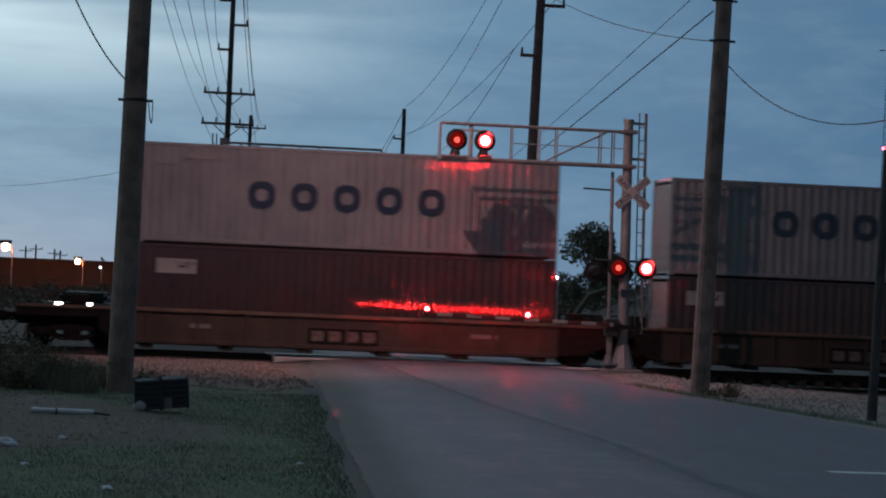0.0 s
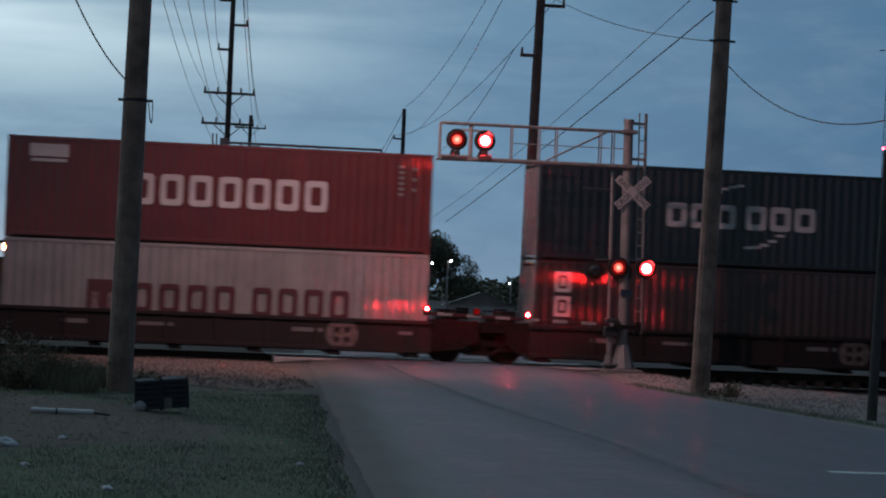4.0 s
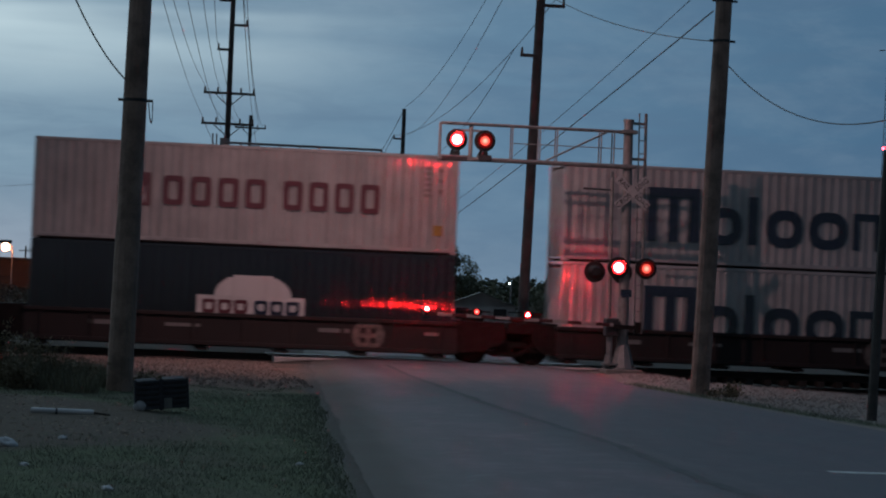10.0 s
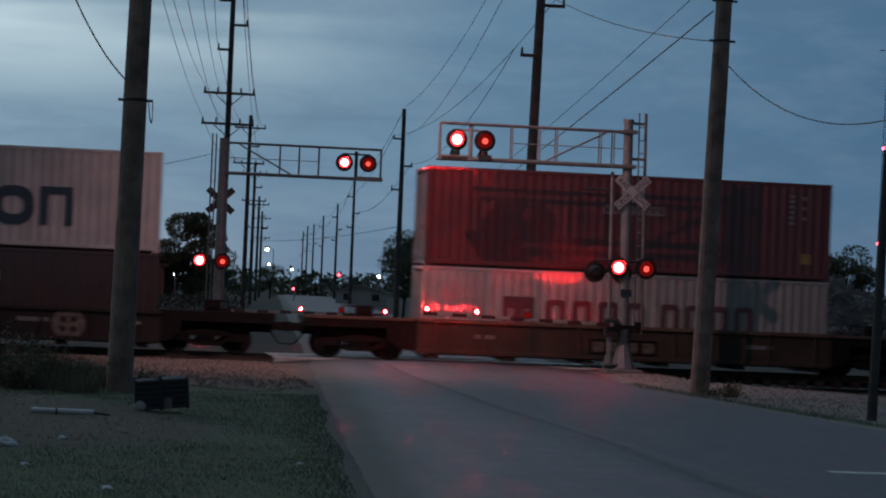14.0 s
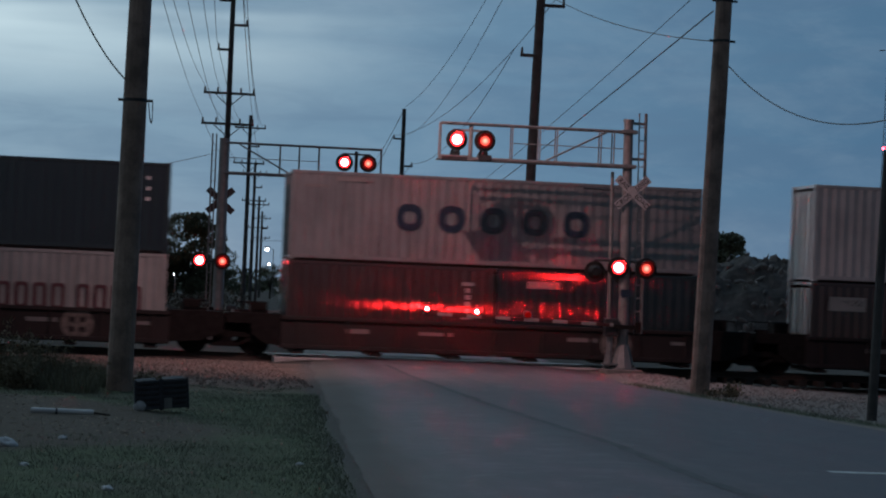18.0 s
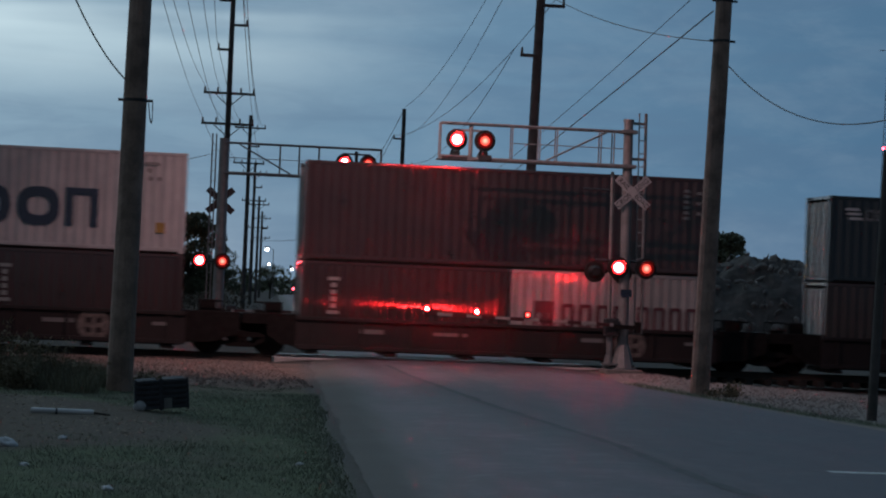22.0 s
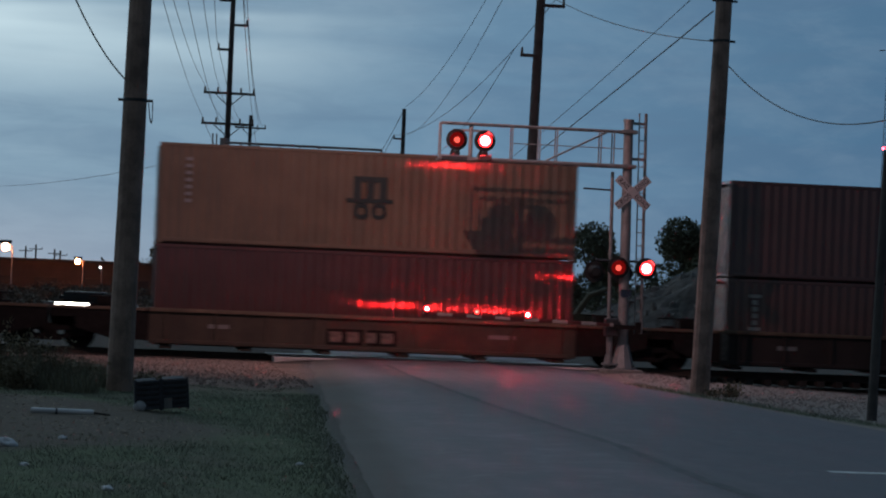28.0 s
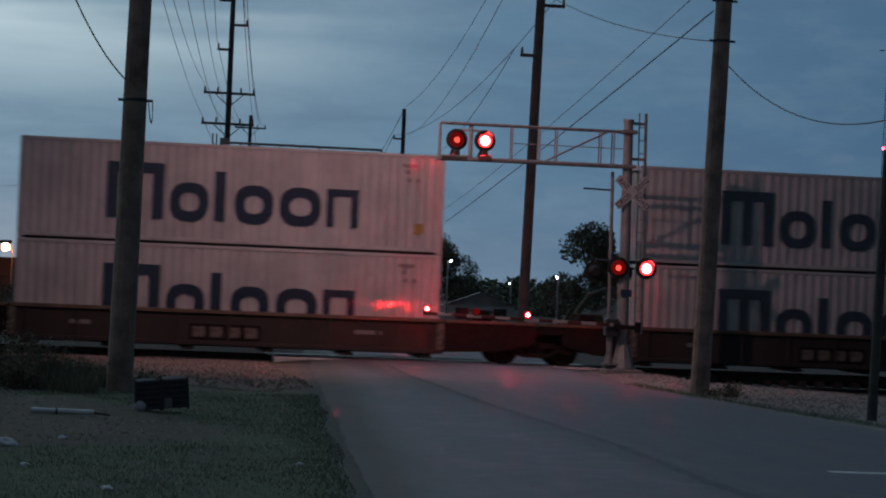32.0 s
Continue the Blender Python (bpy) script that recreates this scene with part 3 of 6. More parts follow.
def bar_mesh(w, h):
    def make():
        bm = bmesh.new()
        box(bm, 0, 0, 0, w, 0.006, h)
        return mesh_of("logo_bar", bm)
    return cached(("bar", round(w, 3), round(h, 3)), make)


def ring_mesh(w, h, stroke, n=20, power=2.6):
    def make():
        bm = bmesh.new()
        o, i2 = [], []
        for k in range(n):
            a = 2 * math.pi * k / n
            c, s = math.cos(a), math.sin(a)
            ex, ez = math.copysign(abs(c) ** (2 / power), c), math.copysign(abs(s) ** (2 / power), s)
            o.append(bm.verts.new((ex * w / 2, -0.004, ez * h / 2)))
            i2.append(bm.verts.new((ex * (w / 2 - stroke), -0.004, ez * (h / 2 - stroke))))
        for k in range(n):
            j = (k + 1) % n
            bm.faces.new((o[k], o[j], i2[j], i2[k]))
        bmesh.ops.solidify(bm, geom=bm.faces[:], thickness=0.006)
        bmesh.ops.recalc_face_normals(bm, faces=bm.faces[:])
        return mesh_of("logo_ring", bm)
    return cached(("ring", round(w, 3), round(h, 3), round(stroke, 3), power), make)


def arch_mesh(w, h, bars):
    def make():
        bm = bmesh.new()
        t = h * 0.19
        box(bm, 0, 0, h / 2 - t / 2, w, 0.006, t)
        for k in range(bars):
            box(bm, -w / 2 + t / 2 + (w - t) * k / (bars - 1), 0, -t / 2, t, 0.006, h - t)
        return mesh_of("logo_arch", bm)
    return cached(("arch", w, h, bars), make)


def logo(holder, length, height, shapes):
    """Plain logo shapes on the near side: (kind, from the left end, below the top, width, height, paint)."""
    for kind, x, d, w, h, mat in shapes:
        me = bar_mesh(w, h) if kind == "bar" else arch_mesh(w, h, int(kind[4:])) if kind[:4] == "arch" else ring_mesh(w, h, min(w, h) * 0.26) if kind == "ring" else ring_mesh(w, h, min(w, h) * 0.27, 16, 7.0) if kind == "frame" else ring_mesh(w, h, min(w, h) * 0.499, 20, 2.4)
        o = part("logo_shape", me, M[mat], holder)
        o.location = (-length / 2 + x + w / 2, -1.219 - 0.012, height - d - h / 2)


def word(x0, x1, d, h, n, mat, kind="ring", gap=0.35):
    step = (x1 - x0) / (n - gap)
    return [(kind, x0 + i * step, d, step * (1 - gap), h, mat) for i in range(n)]


def dots(x, d, n, mat, pitch=0.17, w=0.10, h=0.10):
    return [("bar", x, d + i * pitch, w, h, mat) for i in range(n)]


def small_print(mat, x=10.9):
    return dots(x, 0.35, 6, mat, 0.16, 0.16, 0.09) + dots(x + 0.4, 0.4, 3, mat, 0.3, 0.12, 0.10)


BIG6 = [("arch3", 2.49, 0.62, 1.6, 1.6, "navy_logo"), ("ring", 4.28, 1.13, 1.1, 1.12, "navy_logo"), ("bar", 5.55, 0.78, 0.30, 1.42, "navy_logo"),
        ("ring", 6.12, 1.13, 1.12, 1.12, "navy_logo"), ("ring", 7.42, 1.13, 1.2, 1.12, "navy_logo"), ("arch2", 8.78, 1.13, 0.92, 1.10, "navy_logo"),
        ("bar", 10.95, 0.30, 0.45, 0.10, "faded_logo"), ("bar", 11.05, 0.48, 0.12, 0.12, "faded_logo"), ("bar", 11.35, 0.72, 0.11, 0.11, "faded_logo"), ("bar", 11.1, 0.72, 0.11, 0.11, "faded_logo")]
BIG6T = BIG6 + [("bar", 11.35, 2.02, 0.26, 0.30, "yellow_logo")]
FIVE = word(3.1, 8.8, 1.0, 0.78, 5, "navy_logo", "ring", 0.38) + [("bar", 1.3, 0.28, 1.1, 0.16, "faded_logo"), ("bar", 0.4, 0.55, 0.7, 0.08, "faded_logo")]
FIVE_LOW = [(k, x, d - 0.16, w, h, m) for k, x, d, w, h, m in FIVE]
SEVEN = word(3.5, 9.15, 0.92, 0.90, 7, "white_logo", "frame", 0.2) + [("bar", 0.62, 0.22, 1.1, 0.36, "white_logo"), ("bar", 0.68, 0.64, 1.0, 0.09, "white_logo")] + small_print("faded_logo", 11.2)
def nine(mat, d=0.95, x=2.4, w=7.5, h=0.85):
    k = w / 7.5
    return [("bar", x, d - 0.05, 0.9 * k, h + 0.1, mat), ("bar", x + 0.12 * k, d + 0.3, 0.2 * k, h * 0.6, "white_logo"), ("bar", x + 0.58 * k, d + 0.3, 0.2 * k, h * 0.6, "white_logo")] + word(x + 1.25 * k, x + 4.2 * k, d, h, 4, mat, "frame", 0.25) + word(x + 4.7 * k, x + 7.5 * k, d, h, 4, mat, "frame", 0.25)
SIX = word(3.86, 5.95, 1.05, 0.72, 3, "white_logo", "frame", 0.15) + word(6.25, 8.4, 1.05, 0.72, 3, "white_logo", "frame", 0.15)
SIX += [("bar", 5.05 + 0.22 * i, 0.78 - 0.36 * math.sin((i + 0.5) / 5 * 1.4), 0.24, 0.07, "white_logo") for i in range(5)]
SIX += [("bar", 6.25 + 0.24 * i, 2.25 - 0.07 * i * i * 0.35, 0.26, 0.08, "white_logo") for i in range(5)] + small_print("faded_logo", 11.1) + [("bar", 10.85, 0.95, 0.3, 0.16, "orange_logo")]
CLOUD = [("bar", 5.25 + 0.5 * (1 - math.sqrt(1 - (i / 8) ** 2)) * 2.0, 1.42 - 0.075 * (i + 1), 2.2 - 2.0 * (1 - math.sqrt(1 - (i / 8) ** 2)), 0.076, "white_logo") for i in range(8)]
CLOUD += [("bar", 4.75, 1.42, 3.1, 0.62, "white_logo")] + word(4.9, 6.2, 1.53, 0.40, 3, "red_logo", "frame", 0.15) + word(6.4, 7.7, 1.53, 0.40, 3, "navy_logo", "frame", 0.15)
GLOBE = [("ring", 5.9, 0.30, 0.55, 0.52, "faded_logo"), ("disc", 6.02, 0.42, 0.3, 0.28, "faded_logo")] + word(5.3, 7.1, 0.90, 0.27, 8, "faded_logo", "frame", 0.15) + small_print("faded_logo", 10.9) + [("bar", 11.3, 2.1, 0.3, 0.3, "yellow_logo")]
STACK = [("bar", 5.6, 0.8, 0.22, 0.62, "black_logo"), ("bar", 5.98, 0.8, 0.22, 0.62, "black_logo"), ("bar", 6.36, 0.8, 0.22, 0.62, "black_logo"), ("bar", 5.6, 0.72, 0.98, 0.16, "black_logo"), ("bar", 5.4, 1.36, 1.35, 0.12, "black_logo"), ("ring", 5.62, 1.5, 0.45, 0.45, "black_logo"), ("ring", 6.14, 1.5, 0.45, 0.45, "black_logo")] + dots(0.75, 0.4, 7, "faded_logo", 0.2, 0.2, 0.1)
STRIPES = [("bar", 0.5 + 0.05 * i, 0.35 + 0.14 * i, 0.42, 0.08, "white_logo") for i in range(3)] + word(1.12, 2.0, 0.38, 0.34, 3, "faded_logo", "frame", 0.2) + [("bar", 2.0, 0.68, 0.5, 0.05, "faded_logo")]
def tag(x=0.6, d=0.32, w=0.48, h=0.6):
    return [("bar", x, d, w, h, "white_logo"), ("bar", x, d + h + 0.12, w, h, "white_logo"), ("frame", x + 0.1, d + 0.1, w - 0.2, h - 0.2, "maroon_box"), ("frame", x + 0.1, d + h + 0.22, w - 0.2, h - 0.2, "maroon_box")]
def tall_print(x):
    return [("bar", x - 0.1, 0.45, 0.36, 0.10, "chalk_logo")] + [("bar", x, 0.62 + 0.2 * i, 0.16, 0.13, "chalk_logo") for i in range(4)] + [("bar", x - 0.1, 1.42, 0.36, 0.10, "chalk_logo")]
LABEL = [("bar", 0.55, 0.42, 1.15, 0.42, "chalk_logo"), ("bar", 0.95, 0.5, 0.7, 0.10, "black_logo"), ("bar", 1.15, 0.60, 0.45, 0.08, "black_logo")]

# the end doors are ribbed the other way, so that their gloss runs up and down
DOORS = {key: paint(M[key].name + "_on_doors", colour, 0.4, 0.42, True) for key, colour in (("white_box", (0.45, 0.43, 0.435)), ("dull_box", (0.35, 0.337, 0.335)), ("grey_box", (0.20, 0.20, 0.21)), ("navy_box", (0.012, 0.014, 0.027)), ("black_box", (0.016, 0.017, 0.026)), ("maroon_box", (0.048, 0.016, 0.017)), ("dark_red_box", (0.12, 0.014, 0.018)), ("bright_red_box", (0.14, 0.020, 0.020)), ("brown_box", (0.047, 0.019, 0.019)), ("tan_box", (0.108, 0.076, 0.052)))}
TAGS = {"white_box": "white", "dull_box": "dull white", "grey_box": "light grey", "navy_box": "dark navy", "black_box": "near-black", "maroon_box": "dark maroon", "dark_red_box": "dark red", "bright_red_box": "bright red", "brown_box": "brown-red", "tan_box": "weathered tan"}


def container(length, height, colour, shapes, words):
    """A corrugated steel shipping box; local origin under its middle, the doors at its rear end."""
    size = "short" if length < 7 else "long"
    c = thing("shipping_container", Matrix(), f"{TAGS[colour]} {size} shipping container {words}", "shipping container", "containers on the train")
    p = M[colour]
    part("corrugated_shell", cached(("shell", length, height), lambda: shell(length, height)), p, c)
    for s in (-1, 1):
        part("top_rail", block("top_rail", length - 0.3, 0.06, 0.10), p, c).location = (0, s * 1.186, height - 0.055)
        part("bottom_rail", block("bottom_rail", length - 0.3, 0.06, 0.11), p, c).location = (0, s * 1.186, 0.115)
        for e in (-1, 1):
            part("corner_post", block("corner_post", 0.16, 0.14, height - 0.24), p, c).location = (e * (length / 2 - 0.08), s * 1.147, height / 2)
            for z in (0.06, height - 0.06):
                part("corner_casting", block("corner_casting", 0.178, 0.162, 0.118), p, c).location = (e * (length / 2 - 0.088), s * 1.139, z)
    # near-black strip put in for the shadow line between stacked boxes
    part("underframe", block("underframe", length - 0.36, 2.40, 0.055), M["iron"], c).location = (0, 0, 0.032)
    for s in (-1, 1):
        d = part("door", block("door", 0.05, 1.06, height - 0.34), DOORS[colour], c)
        d.location = (-length / 2 + 0.05, s * 0.535, height / 2 - 0.02)
        for k in (0.18, 0.72):
            def bar():
                bm = bmesh.new()
                rod(bm, (0, 0, -height / 2 + 0.15), (0, 0, height / 2 - 0.15), 0.022, n=6)
                for z in (-height * 0.36, -0.2, height * 0.36):
                    box(bm, 0.01, 0, z, 0.04, 0.09, 0.09)
                return mesh_of("lock_rod", bm)
            part("lock_rod", cached(("lock", height), bar), M["galv"], d).location = (-0.05, s * (k - 0.45), 0)
    logo(c, length, height, shapes)
    return c


def wheel_mesh():
    bm = bmesh.new()
    for s in (-1, 1):
        rod(bm, (0, s * 0.70, 0), (0, s * 0.83, 0), 0.42, n=20)
        rod(bm, (0, s * 0.675, 0), (0, s * 0.70, 0), 0.445, n=20)
        rod(bm, (0, s * 0.83, 0), (0, s * 0.845, 0), 0.30, n=16)
        rod(bm, (0, s * 0.845, 0), (0, s * 0.95, 0), 0.10, n=10)
        for k in range(3):
            a = k * 2.094
            rod(bm, (0.2 * math.cos(a), s * 0.84, 0.2 * math.sin(a)), (0.2 * math.cos(a), s * 0.86, 0.2 * math.sin(a)), 0.05, n=6)
    rod(bm, (0, -0.7, 0), (0, 0.7, 0), 0.08, n=8)
    return mesh_of("wheel_set", bm)


def side_frame_mesh():
    bm = bmesh.new()
    box(bm, 0, 0, 0.16, 1.0, 0.14, 0.16)
    box(bm, 0, 0, -0.14, 0.75, 0.14, 0.12)
    for s in (-1, 1):
        box(bm, s * 0.89, 0, 0.05, 0.34, 0.18, 0.22)
        box(bm, s * 0.62, 0, 0.14, 0.4, 0.13, 0.12, Matrix.Rotation(s * 0.28, 4, "Y"))
        box(bm, s * 0.52, 0, -0.06, 0.4, 0.12, 0.10, Matrix.Rotation(-s * 0.5, 4, "Y"))
    for k in (-0.2, -0.07, 0.07, 0.2):
        rod(bm, (k, -0.02, -0.1), (k, -0.02, 0.1), 0.055, n=8)
    return mesh_of("side_frame", bm)


AXLES = ([], [])


def truck(car, x):
    t = new("truck")
    t.empty_display_size = 0.2
    t.parent = car
    t.location = (x, 0, 0.42)
    for k, s in enumerate((-1, 1)):
        w = part("wheel_set", cached("wheel", wheel_mesh), M["iron"], t)
        w.location = (s * 0.89, 0, 0)
        AXLES[k].append(w)
        f = part("side_frame", cached("frame", side_frame_mesh), M["iron"], t)
        f.location = (0, s * 1.0, 0)
    part("bolster", block("bolster", 0.4, 2.0, 0.3), M["iron"], t).location = (0, 0, 0.12)
    return t


def well_car(length, front, rear, style, front_truck, rear_truck, words):
    """One well unit: deep side sills round the lower box, platforms over the trucks at its ends."""
    body = M[{"brown": "brown_car", "yellow": "yellow_car", "orange": "orange_car"}[style]]
    car = thing("well_car", Matrix(), words, "well car", "well cars of the train")
    half = length / 2
    top = 1.12 if style == "brown" else 1.20
    for s in (-1, 1):
        part("side_sill", block("side_sill", length, 0.05, top - 0.30), body, car).location = (0, s * 1.31, (top + 0.30) / 2)
        part("top_chord", block("top_chord", length, 0.16, 0.11), M["chord"] if style != "brown" else body, car, "bright worn top edge of the sill" if style != "brown" else "").location = (0, s * 1.34, top)
        part("bottom_chord", block("bottom_chord", length, 0.15, 0.12), body, car).location = (0, s * 1.32, 0.30)
        for k in range(9):
            x = -half + 0.5 + k * (length - 1.0) / 8
            part("stiffener", block("stiffener", 0.10, 0.07, top - 0.40), body, car).location = (x, s * 1.365, (top + 0.28) / 2)
    for k in range(6):
        part("cross_beam", block("cross_beam", 0.35, 2.6, 0.10), body, car).location = (-half + 0.5 + k * (length - 1) / 5, 0, 0.15)
    if style == "brown":
        bm = bmesh.new()
        rod(bm, (0, 0, 0), (0, -0.008, 0), 0.47, n=24)
        badge = part("reporting_mark", bm, M["badge_mark"], car, "faded round pale badge")
        badge.location = (half - 2.6, -1.345, 0.70)
        for i in range(4):
            part("badge_mark", bar_mesh(0.17, 0.15), body, badge).location = (-0.15 + 0.3 * (i % 2), -0.011, 0.13 - 0.28 * (i // 2))
        for x, w, h in ((half - 3.6, 0.9, 0.12), (-half + 2.2, 0.7, 0.13), (-half + 4.5, 1.0, 0.10), (half - 0.7, 0.5, 0.1)):
            part("reporting_mark", bar_mesh(w, h), M["faded_logo"], car).location = (x, -1.342, 0.80)
    else:
        panel = part("reporting_mark", bar_mesh(2.05, 0.46), M["iron"], car, "dark painted panel with faded marks")
        panel.location = (-0.1, -1.343, 0.62)
        for i in range(4):
            part("faded_mark", bar_mesh(0.36, 0.30), M["faded_mark"], panel).location = (-0.75 + 0.5 * i, -0.006, 0)
        for x, w, h in ((-half + 2.0, 0.6, 0.12), (half - 2.2, 0.8, 0.12)):
            part("reporting_mark", bar_mesh(w, h), M["faded_logo"], car).location = (x, -1.342, 0.78)
    for e, reach, own in ((1, front, front_truck), (-1, rear, rear_truck)):
        if reach <= 0:
            continue
        mid = e * (half + reach / 2)
        part("end_platform", block("end_platform", reach, 2.3, 0.16), M["iron"], car).location = (mid, 0, 1.12)
        part("end_sill", block("end_sill", reach, 0.5, 0.35), M["iron"], car).location = (mid, 0, 0.82)
        part("side_strap", block("side_strap", reach, 0.10, 0.32), M["iron"], car).location = (mid, -1.15, 1.06)
        if style != "brown":
            part("edge_strip", block("edge_strip", reach, 0.04, 0.09), M["chord"], car, "bright worn edge of the platform").location = (mid, -1.222, 1.19)
        taper = min(reach, abs(own) - half - 0.75 if own is not None else reach)
        if taper > 0.4:
            for s in (-1, 1):
                bm = bmesh.new()
                edge = [(half + 0.01, 0.30), (half + 0.55 * taper, 0.36), (half + taper, 0.62), (half + taper, 1.08), (half + 0.01, 1.08)]
                a, b = ([bm.verts.new((e * x, s * 1.26 + dy, z)) for x, z in edge] for dy in (-0.025, 0.025))
                bm.faces.new(a)
                bm.faces.new(b[::-1])
                for i in range(5):
                    bm.faces.new((a[i], b[i], b[(i + 1) % 5], a[(i + 1) % 5]))
                bmesh.ops.recalc_face_normals(bm, faces=bm.faces[:])
                part("sill_end", bm, M["iron"], car)
        part("underframe", block("underframe", reach, 1.3, 0.30), M["iron"], car).location = (mid, 0, 0.90)
        if style == "orange":
            part("jacking_post", block("jacking_post", 0.20, 0.06, top - 0.42), M["faded_mark"], car, "dull pale upright at the end of the sill").location = (e * (half - 0.08), -1.37, (top + 0.30) / 2)
        part("bulkhead", block("bulkhead", 0.12, 2.5, 0.9), M["iron"], car).location = (e * (half + 0.02), 0, 0.78)
        part("brake_gear", block("brake_gear", 0.5, 0.5, 0.36), M["iron"], car).location = (mid - e * 0.15, -0.55, 1.37)
        part("brake_gear", block("brake_pipe", 0.7, 0.10, 0.10), M["iron"], car).location = (mid, 0.4, 1.24)
        for y in (-1.05, 1.05):
            bm = bmesh.new()
            for k in (-0.3, 0.3):
                rod(bm, (mid + k, y, 1.18), (mid + k, y, 1.52), 0.02, n=6)
            rod(bm, (mid - 0.31, y, 1.51), (mid + 0.31, y, 1.51), 0.02, n=6)
            part("grab_rail", bm, M["iron"], car)
        if own is not None:
            truck(car, own)
            if abs(own) < half + reach - 0.4 and reach > 3:
                bm = bmesh.new()
                box(bm, e * (half + reach + 0.15), 0, 0.84, 0.7, 0.22, 0.24)
                box(bm, e * (half + reach + 0.45), 0.03, 0.84, 0.22, 0.34, 0.28)
                part("coupler", bm, M["iron"], car)
                bm = bmesh.new()
                tube(bm, [Vector((e * (half + reach - 0.1 + 0.5 * k / 8), -0.3, 0.75 - 0.42 * math.sin(k / 8 * math.pi * 0.6))) for k in range(9)], 0.025)
                part("air_hose", bm, M["iron"], car)
    return car


HC, STD, L40, L20 = 2.896, 2.591, 12.192, 6.058
# right-hand end of the boxes at 0 s, height class, car style, upper box, lower boxes
UNITS = [
    (29.07, "mid", "yellow", (("grey_box", FIVE_LOW, "with dark ring shapes on its side"),), (("maroon_box", LABEL, "with a pale label, in the well"),)),
    (13.51, "high", "yellow", (("grey_box", FIVE, "with dark ring shapes on its side"),), (("maroon_box", LABEL, "with a pale label, in the well"),)),
    (-6.24, "high", "brown", (("navy_box", SIX, "with white shapes and swooshes"),), (("maroon_box", tag(), "with white squares, in the well"),)),
    (-21.57, "high", "brown", (("bright_red_box", SEVEN, "with white block shapes"),), (("dull_box", nine("red_logo", 1.15), "with faded red shapes, in the well"),)),
    (-36.97, "mid", "brown", (("navy_box", [("bar", 0.45, 0.3, 1.55, 0.34, "orange_logo")] + small_print("faded_logo", 11.1), "with a small orange badge"),), (("brown_box", tall_print(0.85), "with white print, in the well"),)),
    (-52.36, "high", "brown", (("white_box", BIG6T, "with large navy shapes"),), (("white_box", BIG6, "with large navy shapes, in the well"),)),
    (-67.71, "high", "brown", (("dull_box", nine("red_logo") + small_print("faded_logo", 11.2) + [("bar", 11.5, 2.05, 0.26, 0.30, "yellow_logo")], "with red shapes"),), (("navy_box", CLOUD, "with a white badge, in the well"),)),
    (-87.48, "mid", "yellow", (("dark_red_box", GLOBE, "with a small pale globe badge"),), (("dull_box", nine("red_logo", 0.85), "with faded red shapes, in the well"),)),
    (-107.31, "mid", "brown", (("white_box", BIG6T, "with large navy shapes"),), (("maroon_box", LABEL + word(10.5 - 3.6, 11.3 - 3.6, 0.65, 0.42, 3, "white_logo", "frame", 0.2), "with a pale label, in the well"),)),
    (-122.92, "low", "brown", (("grey_box", FIVE_LOW, "with dark ring shapes, rust streaked"),), (("maroon_box", tall_print(5.2), "in the well"), ("navy_box", [("bar", 0.9, 0.35, 0.95, 0.2, "faded_logo")], "in the well"))),
    (-138.56, "low", "brown", (("black_box", STRIPES + small_print("white_logo", 11.1), "with white stripes badge"),), (("maroon_box", [], "in the well"), ("dull_box", nine("red_logo", 0.95, 0.45, 4.9, 0.75), "with faded red shapes, in the well"))),
    (-154.22, "mid", "brown", (("maroon_box", small_print("faded_logo", 11.2), "plain sided"),), (("maroon_box", tall_print(0.85), "with white print, in the well"), ("dull_box", nine("red_logo", 0.95, 0.7, 4.9, 0.75), "with faded red shapes, in the well"))),
    (-169.82, "mid", "brown", (("white_box", BIG6T, "with large navy shapes"),), (("dull_box", nine("faded_logo", 0.95, 0.3, 4.9, 0.75) + [("bar", 2.9, 0.55, 1.0, 0.45, "blue_grey_logo"), ("bar", 4.7, 0.62, 0.55, 0.4, "blue_grey_logo")], "patched with grey, in the well"), ("maroon_box", tall_print(0.95), "with white print, in the well"))),
    (-189.53, "mid", "orange", (("brown_box", small_print("faded_logo", 11.3), "plain sided"),), (("brown_box", tall_print(0.8), "with white print, in the well"),)),
    (-206.34, "high", "yellow", (("tan_box", STACK, "with a dark stacked badge"),), (("brown_box", [], "in the well"),)),
    (-224.43, "high", "orange", (("white_box", BIG6T, "with large navy shapes"),), (("white_box", BIG6, "with large navy shapes, in the well"),)),
    (-242.44, "high", "orange", (("white_box", BIG6T, "with large navy shapes"),), (("white_box", BIG6, "with large navy shapes, in the well"),)),
]
CARWORDS = {"brown": "dark brown-red well car, grimy, carrying stacked containers", "yellow": "weathered yellow well car with worn bright sill", "orange": "rusty orange-brown well car with worn bright sill"}
HEIGHTS = {"high": (HC, HC), "mid": (STD, HC), "low": (STD, STD)}
FLOOR = 0.205
ROLLING = []
